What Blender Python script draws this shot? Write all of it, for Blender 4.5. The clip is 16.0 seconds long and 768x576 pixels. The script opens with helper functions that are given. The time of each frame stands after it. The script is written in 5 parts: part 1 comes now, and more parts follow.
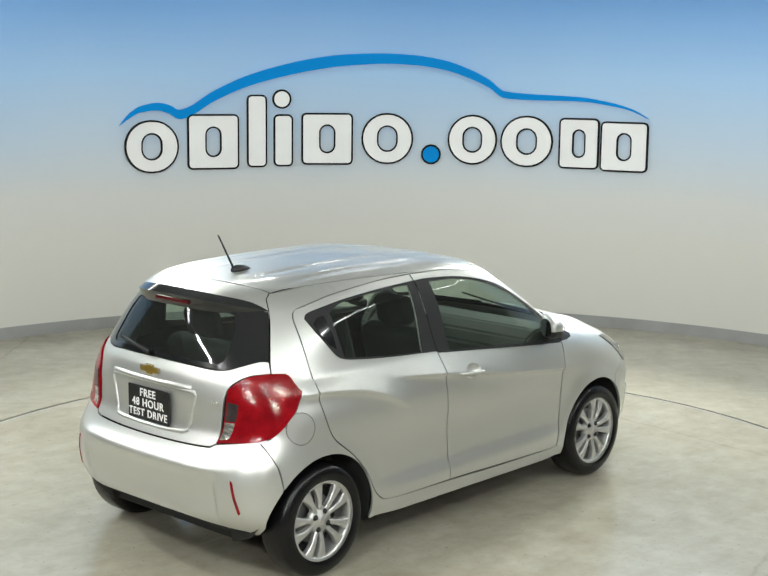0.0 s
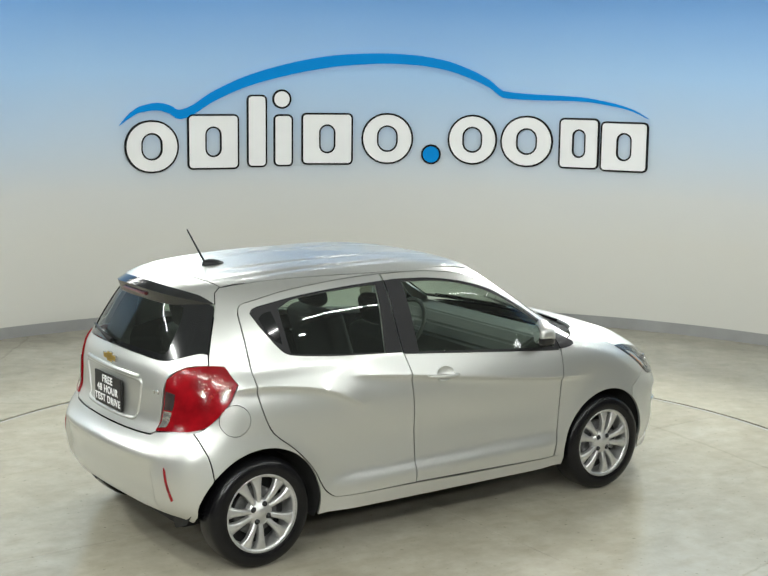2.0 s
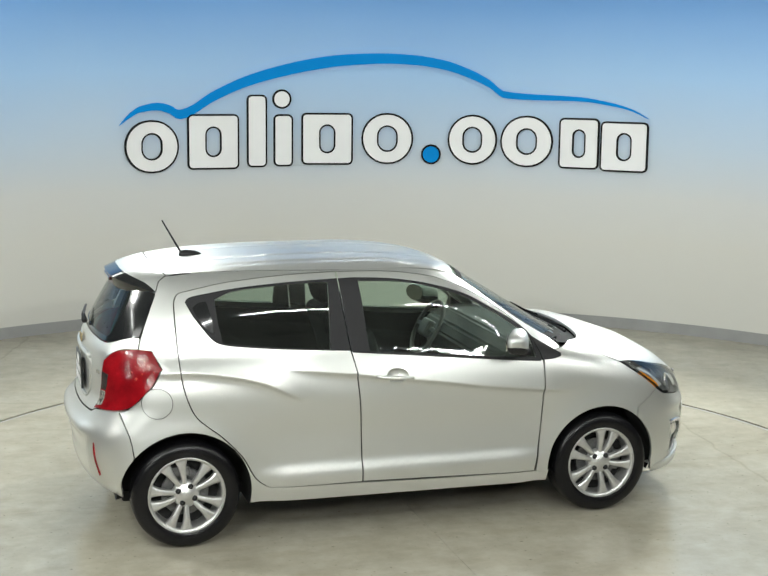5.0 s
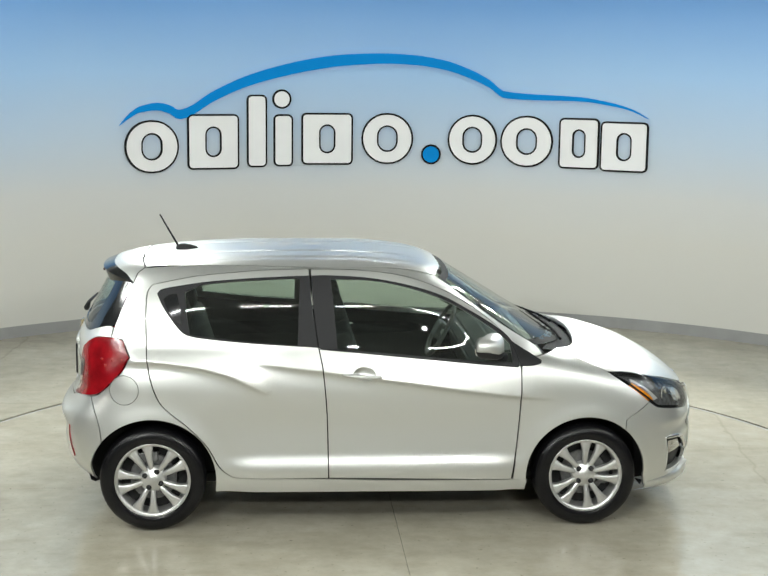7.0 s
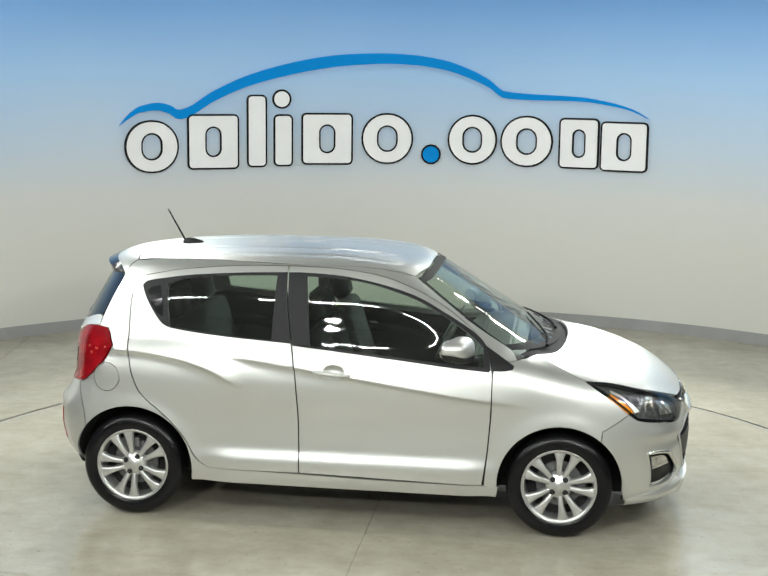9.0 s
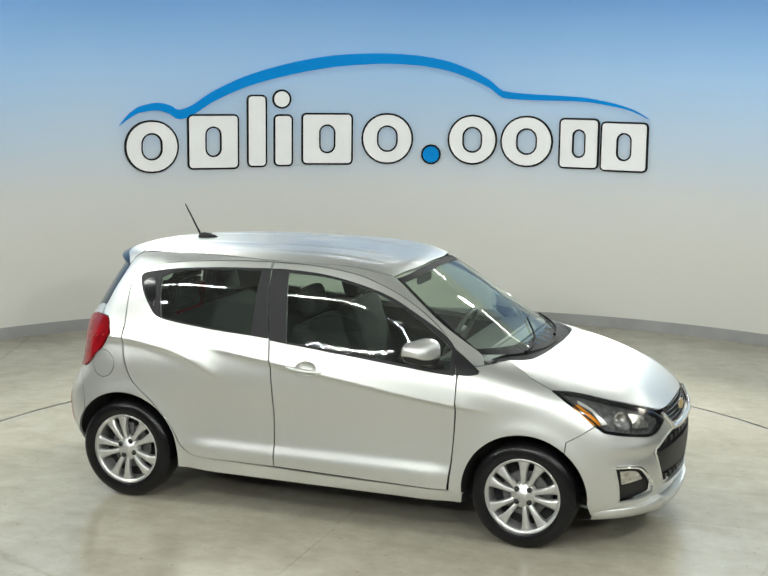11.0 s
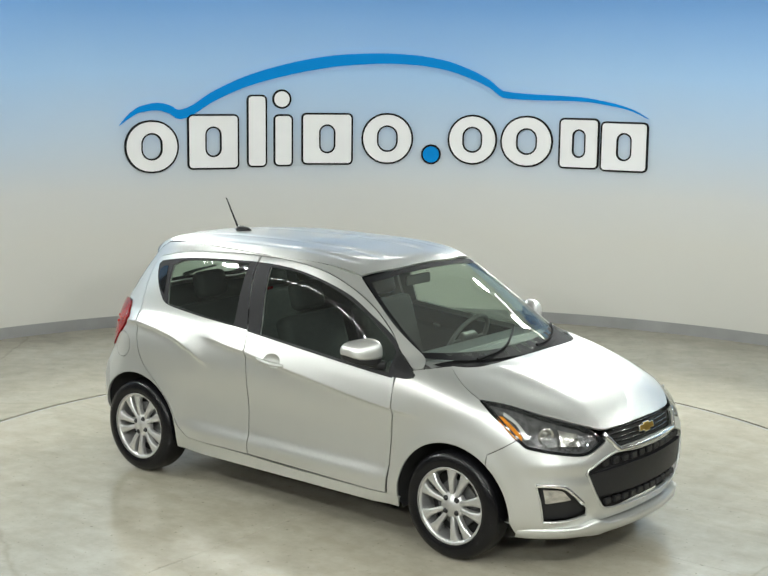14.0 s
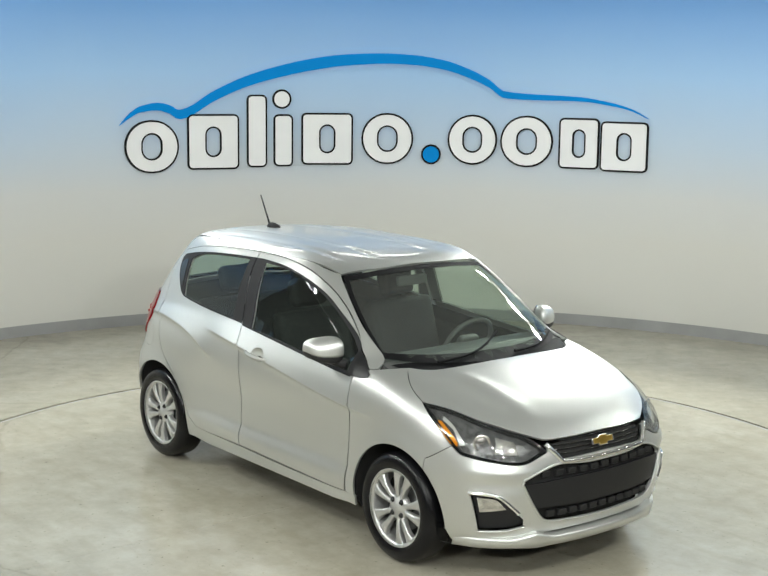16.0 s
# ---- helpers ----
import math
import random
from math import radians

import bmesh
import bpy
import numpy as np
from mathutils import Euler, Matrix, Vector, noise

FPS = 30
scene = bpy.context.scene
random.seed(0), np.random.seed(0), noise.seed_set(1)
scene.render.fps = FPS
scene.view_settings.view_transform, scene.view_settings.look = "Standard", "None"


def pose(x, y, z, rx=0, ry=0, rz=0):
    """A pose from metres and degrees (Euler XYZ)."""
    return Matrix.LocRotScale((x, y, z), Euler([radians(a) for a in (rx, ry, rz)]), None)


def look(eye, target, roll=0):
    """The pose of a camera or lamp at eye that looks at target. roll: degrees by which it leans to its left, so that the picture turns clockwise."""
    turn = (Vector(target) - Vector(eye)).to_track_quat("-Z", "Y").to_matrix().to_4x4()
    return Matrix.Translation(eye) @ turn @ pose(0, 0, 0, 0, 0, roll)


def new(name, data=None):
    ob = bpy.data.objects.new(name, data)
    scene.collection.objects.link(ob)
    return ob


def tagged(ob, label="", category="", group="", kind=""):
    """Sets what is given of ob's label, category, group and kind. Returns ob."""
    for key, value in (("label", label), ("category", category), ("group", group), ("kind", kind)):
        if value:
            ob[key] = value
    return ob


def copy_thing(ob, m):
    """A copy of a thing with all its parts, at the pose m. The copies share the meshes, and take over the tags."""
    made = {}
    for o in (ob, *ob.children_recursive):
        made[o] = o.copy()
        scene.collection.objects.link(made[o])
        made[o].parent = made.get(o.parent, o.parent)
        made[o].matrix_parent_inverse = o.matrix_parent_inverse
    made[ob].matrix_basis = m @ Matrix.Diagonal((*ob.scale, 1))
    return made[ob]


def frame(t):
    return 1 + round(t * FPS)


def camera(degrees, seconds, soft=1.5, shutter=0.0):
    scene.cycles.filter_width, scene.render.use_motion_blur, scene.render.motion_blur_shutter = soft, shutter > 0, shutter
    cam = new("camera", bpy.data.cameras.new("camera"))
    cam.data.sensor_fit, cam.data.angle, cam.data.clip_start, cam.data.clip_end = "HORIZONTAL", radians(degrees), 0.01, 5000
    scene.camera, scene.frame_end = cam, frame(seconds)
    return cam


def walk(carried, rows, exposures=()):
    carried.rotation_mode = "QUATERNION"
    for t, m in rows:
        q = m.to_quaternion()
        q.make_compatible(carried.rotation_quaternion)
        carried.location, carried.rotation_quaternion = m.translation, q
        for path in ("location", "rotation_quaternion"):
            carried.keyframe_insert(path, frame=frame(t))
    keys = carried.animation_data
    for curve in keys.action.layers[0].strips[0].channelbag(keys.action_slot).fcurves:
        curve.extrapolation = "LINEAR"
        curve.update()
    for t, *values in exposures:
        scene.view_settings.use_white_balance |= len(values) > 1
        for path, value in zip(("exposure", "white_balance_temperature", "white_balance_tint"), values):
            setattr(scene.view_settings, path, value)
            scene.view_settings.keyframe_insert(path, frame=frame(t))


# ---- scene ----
cam = camera(30.587, 16.0, soft=1.5)

# ---- the camera, on a fixed stand ----
EYE = (0.0, -8.2397, 2.6174)
YAW, PITCH, ROLL = 0.209, 9.676, 0.687
_aim = (EYE[0] - math.sin(radians(YAW)) * math.cos(radians(PITCH)),
        EYE[1] + math.cos(radians(YAW)) * math.cos(radians(PITCH)),
        EYE[2] - math.sin(radians(PITCH)))
walk(cam, [(0.0, look(EYE, _aim, ROLL)), (16.0, look(EYE, _aim, ROLL))])

# ---- world and lights ----
world = bpy.data.worlds.new("world")
scene.world = world
world.use_nodes = True
world.node_tree.nodes["Background"].inputs[0].default_value = (0.5, 0.5, 0.5, 1)
world.node_tree.nodes["Background"].inputs[1].default_value = 0.05
scene.view_settings.exposure = 0.0

TUBE_POWER, SPOT_POWER = 5.8, 200.0
WARM = (0.965, 1.0, 0.955)
RING_R, RING_Z = 5.05, 3.55


def strip_lamp(x, y, z, length, width, power, deg):
    """A tube of the light ring, turned inwards and down."""
    data = bpy.data.lights.new("tube_light", "AREA")
    data.shape, data.size, data.size_y, data.energy, data.color = "RECTANGLE", length, width, power, WARM
    ob = new("tube_light", data)
    ob.matrix_world = pose(x, y, z, 0, 0, -deg) @ pose(0, 0, 0, -42, 0, 0)
    return ob


def spot_lamp(x, y, z, radius, power):
    """A spot of the ring, aimed at the middle of the turntable."""
    data = bpy.data.lights.new("spot_light", "SPOT")
    data.shadow_soft_size, data.energy, data.color = radius, power, WARM
    data.spot_size, data.spot_blend = radians(104), 0.6
    ob = new("spot_light", data)
    ob.matrix_world = look((x, y, z), (0, 0, 0.9))
    return ob


TUBES = [(RING_R * math.sin(radians(d)), RING_R * math.cos(radians(d)), RING_Z, d) for d in range(0, 360, 20)]
for x, y, z, d in TUBES:
    strip_lamp(x * 0.988, y * 0.988, z - 0.06, 1.2, 0.06, TUBE_POWER * (5.0 if 120 <= d <= 240 else 0.9), d)
SPOTS = [(r * math.sin(radians(d)), r * math.cos(radians(d)), 3.62, k) for d, r, k in
         ((-30, 4.85, 1.3), (33, 4.75, 1.9), (39, 5.0, 1.9), (79, 4.85, 0.2), (122, 8.8, 0.3), (167, 8.6, 2.3), (198, 8.7, 2.6), (237, 8.8, 0.9), (271, 4.85, 1.6))]
for x, y, z, k in SPOTS:
    spot_lamp(x * 0.978, y * 0.978, z - 0.06, 0.05, SPOT_POWER * k)


# ---- materials ----
def mat(name, base, rough=0.5, metal=0.0, coat=0.0, vary=0.0, scale=8.0, bump=0.0, bump_scale=60.0, spec=0.5, emit=None, emit_power=0.0, coat_rough=0.03):
    m = bpy.data.materials.new(name)
    m.use_nodes = True
    nt = m.node_tree
    b = nt.nodes["Principled BSDF"]
    b.inputs["Base Color"].default_value = (*base, 1)
    b.inputs["Roughness"].default_value = rough
    b.inputs["Metallic"].default_value = metal
    b.inputs["Coat Weight"].default_value = coat
    b.inputs["Coat Roughness"].default_value = coat_rough
    b.inputs["Specular IOR Level"].default_value = spec
    if emit:
        b.inputs["Emission Color"].default_value = (*emit, 1)
        b.inputs["Emission Strength"].default_value = emit_power
    if vary or bump:
        tc = nt.nodes.new("ShaderNodeTexCoord")
    if vary:
        n = nt.nodes.new("ShaderNodeTexNoise")
        n.inputs["Scale"].default_value, n.inputs["Detail"].default_value = scale, 6
        nt.links.new(tc.outputs["Object"], n.inputs["Vector"])
        r = nt.nodes.new("ShaderNodeValToRGB")
        r.color_ramp.elements[0].position, r.color_ramp.elements[1].position = 0.3, 0.7
        r.color_ramp.elements[0].color = (*[c * (1 - vary) for c in base], 1)
        r.color_ramp.elements[1].color = (*[min(1, c * (1 + vary)) for c in base], 1)
        nt.links.new(n.outputs["Fac"], r.inputs["Fac"])
        nt.links.new(r.outputs["Color"], b.inputs["Base Color"])
    if bump:
        n2 = nt.nodes.new("ShaderNodeTexNoise")
        n2.inputs["Scale"].default_value, n2.inputs["Detail"].default_value = bump_scale, 4
        nt.links.new(tc.outputs["Object"], n2.inputs["Vector"])
        bp = nt.nodes.new("ShaderNodeBump")
        bp.inputs["Strength"].default_value, bp.inputs["Distance"].default_value = bump, 0.002
        nt.links.new(n2.outputs["Fac"], bp.inputs["Height"])
        nt.links.new(bp.outputs["Normal"], b.inputs["Normal"])
    return m


def glass_mat(name, tint, gloss_rough=0.0, ior=1.5, film=0.0):
    m = bpy.data.materials.new(name)
    m.use_nodes = True
    nt = m.node_tree
    nt.nodes.remove(nt.nodes["Principled BSDF"])
    out = nt.nodes["Material Output"]
    tr = nt.nodes.new("ShaderNodeBsdfTransparent")
    tr.inputs["Color"].default_value = (*tint, 1)
    # film: share of pale diffuse put in to imitate haze and lift dark panes
    df = nt.nodes.new("ShaderNodeBsdfDiffuse")
    df.inputs["Color"].default_value = (0.55, 0.58, 0.54, 1)
    haze = nt.nodes.new("ShaderNodeMixShader")
    haze.inputs[0].default_value = film
    nt.links.new(tr.outputs[0], haze.inputs[1])
    nt.links.new(df.outputs[0], haze.inputs[2])
    gl = nt.nodes.new("ShaderNodeBsdfGlossy")
    gl.inputs["Roughness"].default_value = gloss_rough
    lw = nt.nodes.new("ShaderNodeLayerWeight")
    lw.inputs["Blend"].default_value = 0.5
    pw = nt.nodes.new("ShaderNodeMath")
    pw.operation = "POWER"
    pw.inputs[1].default_value = 5.0
    nt.links.new(lw.outputs["Facing"], pw.inputs[0])
    fr = nt.nodes.new("ShaderNodeMath")
    fr.operation = "MULTIPLY_ADD"
    f0 = ((ior - 1) / (ior + 1)) ** 2 * 1.6
    fr.inputs[1].default_value, fr.inputs[2].default_value = 1 - f0, f0
    nt.links.new(pw.outputs[0], fr.inputs[0])
    mx = nt.nodes.new("ShaderNodeMixShader")
    nt.links.new(fr.outputs[0], mx.inputs[0])
    nt.links.new(haze.outputs[0], mx.inputs[1])
    nt.links.new(gl.outputs[0], mx.inputs[2])
    nt.links.new(mx.outputs[0], out.inputs["Surface"])
    return m


def paint_mat():
    """Silver metallic paint: fine flakes under a clear coat."""
    m = mat("silver_paint", (0.66, 0.67, 0.65), 0.40, 0.84, 0.75, coat_rough=0.06)
    nt = m.node_tree
    b = nt.nodes["Principled BSDF"]
    tc = nt.nodes.new("ShaderNodeTexCoord")
    v = nt.nodes.new("ShaderNodeTexVoronoi")
    v.inputs["Scale"].default_value = 900
    nt.links.new(tc.outputs["Object"], v.inputs["Vector"])
    mr = nt.nodes.new("ShaderNodeMapRange")
    mr.inputs[3].default_value, mr.inputs[4].default_value = 0.36, 0.47
    nt.links.new(v.outputs["Color"], mr.inputs[0])
    nt.links.new(mr.outputs[0], b.inputs["Roughness"])
    return m


def concrete_mat(name, seed):
    """Polished beige concrete: clouds, pale wear, fine cracks and dark specks."""
    m = bpy.data.materials.new(name)
    m.use_nodes = True
    nt, N, L = m.node_tree, m.node_tree.nodes, m.node_tree.links
    b = N["Principled BSDF"]
    tc = N.new("ShaderNodeTexCoord")
    mp = N.new("ShaderNodeMapping")
    mp.inputs["Location"].default_value = (seed, seed * 1.7, 0)
    L.new(tc.outputs["Object"], mp.inputs["Vector"])

    def noise_node(scale, detail, rough=0.6):
        n = N.new("ShaderNodeTexNoise")
        n.inputs["Scale"].default_value, n.inputs["Detail"].default_value, n.inputs["Roughness"].default_value = scale, detail, rough
        L.new(mp.outputs[0], n.inputs["Vector"])
        return n

    def ramp(src, stops):
        r = N.new("ShaderNodeValToRGB")
        while len(r.color_ramp.elements) < len(stops):
            r.color_ramp.elements.new(0.5)
        for e, (p, c) in zip(r.color_ramp.elements, stops):
            e.position, e.color = p, (*c, 1)
        L.new(src, r.inputs["Fac"])
        return r

    def mix(kind, fac, a, c):
        x = N.new("ShaderNodeMixRGB")
        x.blend_type = kind
        x.inputs[0].default_value = fac
        L.new(a, x.inputs[1])
        L.new(c, x.inputs[2])
        return x

    big = ramp(noise_node(0.9, 8, 0.65).outputs["Fac"], [(0.30, (0.37, 0.34, 0.27)), (0.5, (0.425, 0.395, 0.32)), (0.70, (0.48, 0.45, 0.375))])
    mid = ramp(noise_node(5.5, 8, 0.7).outputs["Fac"], [(0.30, (0.76, 0.76, 0.74)), (0.72, (1.08, 1.08, 1.07))])
    col = mix("MULTIPLY", 0.8, big.outputs[0], mid.outputs[0])
    spots = ramp(noise_node(38, 3, 0.5).outputs["Fac"], [(0.27, (0.45, 0.42, 0.36)), (0.33, (1, 1, 1))])
    col = mix("MULTIPLY", 0.7, col.outputs[0], spots.outputs[0])
    sm = N.new("ShaderNodeMapping")
    sm.inputs["Rotation"].default_value, sm.inputs["Scale"].default_value = (0, 0, 0.7), (1.0, 4.0, 1.0)
    L.new(mp.outputs[0], sm.inputs["Vector"])
    sn = N.new("ShaderNodeTexNoise")
    sn.inputs["Scale"].default_value, sn.inputs["Detail"].default_value = 2.2, 6
    L.new(sm.outputs[0], sn.inputs["Vector"])
    streak = ramp(sn.outputs["Fac"], [(0.36, (0.86, 0.85, 0.82)), (0.46, (1, 1, 1)), (0.64, (1, 1, 1)), (0.72, (1.12, 1.12, 1.12))])
    col = mix("MULTIPLY", 0.4, col.outputs[0], streak.outputs[0])
    v = N.new("ShaderNodeTexVoronoi")
    v.feature = "DISTANCE_TO_EDGE"
    v.inputs["Scale"].default_value = 0.28
    wob = noise_node(3.0, 5)
    add = N.new("ShaderNodeMixRGB")
    add.inputs[0].default_value = 0.12
    L.new(mp.outputs[0], add.inputs[1])
    L.new(wob.outputs["Color"], add.inputs[2])
    L.new(add.outputs[0], v.inputs["Vector"])
    crack = ramp(v.outputs["Distance"], [(0.0, (0.55, 0.53, 0.47)), (0.004, (1, 1, 1))])
    col = mix("MULTIPLY", 0.35, col.outputs[0], crack.outputs[0])
    L.new(col.outputs[0], b.inputs["Base Color"])
    b.inputs["Specular IOR Level"].default_value = 0.6
    rr = N.new("ShaderNodeMapRange")
    rr.inputs[3].default_value, rr.inputs[4].default_value = 0.10, 0.22
    L.new(noise_node(1.6, 3, 0.5).outputs["Fac"], rr.inputs[0])
    L.new(rr.outputs[0], b.inputs["Roughness"])
    bp = N.new("ShaderNodeBump")
    bp.inputs["Strength"].default_value, bp.inputs["Distance"].default_value = 0.02, 0.002
    L.new(noise_node(14, 5, 0.6).outputs["Fac"], bp.inputs["Height"])
    L.new(bp.outputs["Normal"], b.inputs["Normal"])
    return m


def wall_mat():
    """Painted studio wall: warm grey below, fading through pale blue to sky blue above, with an added grey band out of
    view at the top.
    """
    m = bpy.data.materials.new("backdrop_paint")
    m.use_nodes = True
    nt, N, L = m.node_tree, m.node_tree.nodes, m.node_tree.links
    b = N["Principled BSDF"]
    b.inputs["Roughness"].default_value = 0.6
    tc = N.new("ShaderNodeTexCoord")
    sep = N.new("ShaderNodeSeparateXYZ")
    L.new(tc.outputs["Object"], sep.inputs[0])
    n = N.new("ShaderNodeTexNoise")
    n.inputs["Scale"].default_value, n.inputs["Detail"].default_value = 0.8, 4
    L.new(tc.outputs["Object"], n.inputs["Vector"])
    wob = N.new("ShaderNodeMath")
    wob.operation = "MULTIPLY_ADD"
    wob.inputs[1].default_value = 0.16
    L.new(n.outputs["Fac"], wob.inputs[0])
    L.new(sep.outputs["Z"], wob.inputs[2])
    mr = N.new("ShaderNodeMapRange")
    mr.inputs[1].default_value, mr.inputs[2].default_value = 0.08, 3.90
    L.new(wob.outputs[0], mr.inputs[0])
    r = N.new("ShaderNodeValToRGB")
    stops = WALL_STOPS
    while len(r.color_ramp.elements) < len(stops):
        r.color_ramp.elements.new(0.5)
    for e, (p, c) in zip(r.color_ramp.elements, stops):
        e.position, e.color = p, (*c, 1)
    L.new(mr.outputs[0], r.inputs["Fac"])
    L.new(r.outputs[0], b.inputs["Base Color"])
    n2 = N.new("ShaderNodeTexNoise")
    n2.inputs["Scale"].default_value = 90
    L.new(tc.outputs["Object"], n2.inputs["Vector"])
    bp = N.new("ShaderNodeBump")
    bp.inputs["Strength"].default_value, bp.inputs["Distance"].default_value = 0.05, 0.001
    L.new(n2.outputs["Fac"], bp.inputs["Height"])
    L.new(bp.outputs["Normal"], b.inputs["Normal"])
    return m


# last stop: unseen grey band, added to temper the blue reflected in the roof
WALL_STOPS = [(0.0, (0.68, 0.67, 0.62)), (0.22, (0.71, 0.70, 0.655)), (0.33, (0.70, 0.71, 0.705)), (0.46, (0.56, 0.68, 0.82)), (0.62, (0.39, 0.61, 0.90)), (0.80, (0.19, 0.42, 0.82)), (0.865, (0.15, 0.37, 0.78)), (0.885, (0.40, 0.41, 0.40))]
PAINT = paint_mat()
BLACK_GLOSS = mat("black_gloss", (0.012, 0.013, 0.014), 0.12, 0.0, 0.5)
BLACK_TRIM = mat("black_trim", (0.016, 0.016, 0.017), 0.45, spec=0.3, bump=0.2, bump_scale=400)
PILLAR = mat("pillar_film", (0.022, 0.022, 0.024), 0.6, spec=0.25, bump=0.15, bump_scale=500)
DARK = mat("dark_cavity", (0.012, 0.012, 0.012), 0.8)
RUBBER = mat("tyre_rubber", (0.005, 0.005, 0.006), 0.27, spec=0.3, vary=0.25, scale=20, bump=0.3, bump_scale=120)
ALLOY = mat("alloy", (0.60, 0.60, 0.59), 0.36, 0.75, 0.25, vary=0.05, scale=30)
ALLOY_DARK = mat("brake_metal", (0.22, 0.22, 0.22), 0.5, 0.8, vary=0.3, scale=40)
SILVER = mat("silver_plastic", (0.72, 0.72, 0.71), 0.22, 0.45, 0.8)
SCUTTLE = mat("scuttle_plastic", (0.008, 0.008, 0.009), 0.7, spec=0.12, bump=0.2, bump_scale=400)
MIRROR = mat("mirror_silver", (0.75, 0.76, 0.77), 0.02, 1.0)
CHROME = mat("chrome", (0.80, 0.80, 0.79), 0.16, 0.9)
GOLD = mat("gold", (0.62, 0.42, 0.10), 0.28, 0.8)
RED = mat("red_lens", (0.23, 0.004, 0.008), 0.16, 0.0, 0.25, vary=0.30, scale=14, spec=0.35)
RED_BRIGHT = mat("red_glint", (0.75, 0.06, 0.05), 0.08, 0.6, 1.0)
SMOKED = mat("smoked_lens", (0.06, 0.045, 0.045), 0.15, 0.3, 0.6, vary=0.3, scale=30)
RED_DEEP = mat("red_inner", (0.07, 0.003, 0.006), 0.15, 0.0, 1.0)
CLEAR_LENS = mat("clear_lens", (0.55, 0.54, 0.51), 0.14, 0.75, 1.0, vary=0.35, scale=16)
AMBER = mat("amber_lens", (0.75, 0.25, 0.01), 0.12, 0.0, 1.0, vary=0.15, scale=60)
FABRIC = mat("seat_fabric", (0.020, 0.020, 0.022), 0.85, vary=0.2, scale=40, bump=0.3, bump_scale=300)
DASH = mat("dash_plastic", (0.10, 0.10, 0.098), 0.55, bump=0.2, bump_scale=300)
BOWL = mat("lamp_bowl", (0.12, 0.12, 0.123), 0.25, 0.35, vary=0.4, scale=40)
LINER = mat("headliner", (0.28, 0.27, 0.25), 0.9)
GLASS = glass_mat("tinted_glass", (0.74, 0.83, 0.76), film=0.015)
SCREEN = glass_mat("windshield_glass", (0.80, 0.89, 0.82), film=0.06)
GLASS_DARK = glass_mat("privacy_glass", (0.70, 0.80, 0.73), film=0.02)
GLASS_CLEAR = glass_mat("lamp_glass", (0.93, 0.94, 0.93))
PLATE_BLACK = mat("plate_black", (0.01, 0.01, 0.011), 0.35)
WHITE_INK = mat("white_ink", (0.8, 0.8, 0.8), 0.5)
WALL = wall_mat()


def facet(m, scale, strength):
    """Moulded prisms of a lamp lens: cells that tilt the surface this way and that."""
    nt = m.node_tree
    tc, v, bp = nt.nodes.new("ShaderNodeTexCoord"), nt.nodes.new("ShaderNodeTexVoronoi"), nt.nodes.new("ShaderNodeBump")
    v.inputs["Scale"].default_value = scale
    bp.inputs["Strength"].default_value, bp.inputs["Distance"].default_value = strength, 0.01
    nt.links.new(tc.outputs["Object"], v.inputs["Vector"])
    nt.links.new(v.outputs["Distance"], bp.inputs["Height"])
    nt.links.new(bp.outputs["Normal"], nt.nodes["Principled BSDF"].inputs["Normal"])


facet(RED, 70, 0.07)
facet(CLEAR_LENS, 30, 0.5)
facet(BOWL, 26, 0.5)
SKIRT = mat("skirting_grey", (0.34, 0.34, 0.335), 0.8, vary=0.08, scale=4, spec=0.2)
CEIL = mat("ceiling_grey", (0.35, 0.35, 0.34), 0.85, vary=0.1, scale=2)
ROOM = mat("hall_grey", (0.06, 0.06, 0.06), 0.8, vary=0.15, scale=2)
SPOT_GLOW = mat("spot_glow", (0.9, 0.9, 0.9), 0.5, emit=(0.96, 1.0, 0.95), emit_power=110.0)
FIXTURE = mat("fixture_white", (0.7, 0.7, 0.68), 0.5)
SIGN_BLUE = mat("sign_blue", (0.0, 0.27, 0.74), 0.6, spec=0.1)
SIGN_WHITE = mat("sign_white", (0.95, 0.95, 0.96), 0.4, vary=0.03, scale=3)
SIGN_BLACK = mat("sign_black", (0.012, 0.012, 0.014), 0.6, spec=0.1)
FLOOR = concrete_mat("hall_concrete", 3.0)
DISC = concrete_mat("turntable_concrete", 11.0)


# ---- mesh helpers ----
def part(name, bm, material, parent=None, label="", smooth=None):
    me = bpy.data.meshes.new(name)
    if smooth is not None:
        for f in bm.faces:
            f.smooth = smooth
    bm.to_mesh(me)
    bm.free()
    me.materials.append(material)
    ob = new(name, me)
    ob.parent = parent
    if label:
        ob["label"] = label
    return ob


def mirrored(ob, parent):
    """The same part on the car's other side."""
    me = ob.data.copy()
    bm = bmesh.new()
    bm.from_mesh(me)
    for v in bm.verts:
        v.co.y = -v.co.y
    bmesh.ops.reverse_faces(bm, faces=bm.faces[:])
    bm.to_mesh(me)
    bm.free()
    o = new(ob.name.split(".")[0], me)
    o.parent = parent
    if "label" in ob:
        o["label"] = ob["label"]
    return o


def empty(name, parent=None):
    o = new(name)
    o.parent = parent
    return o


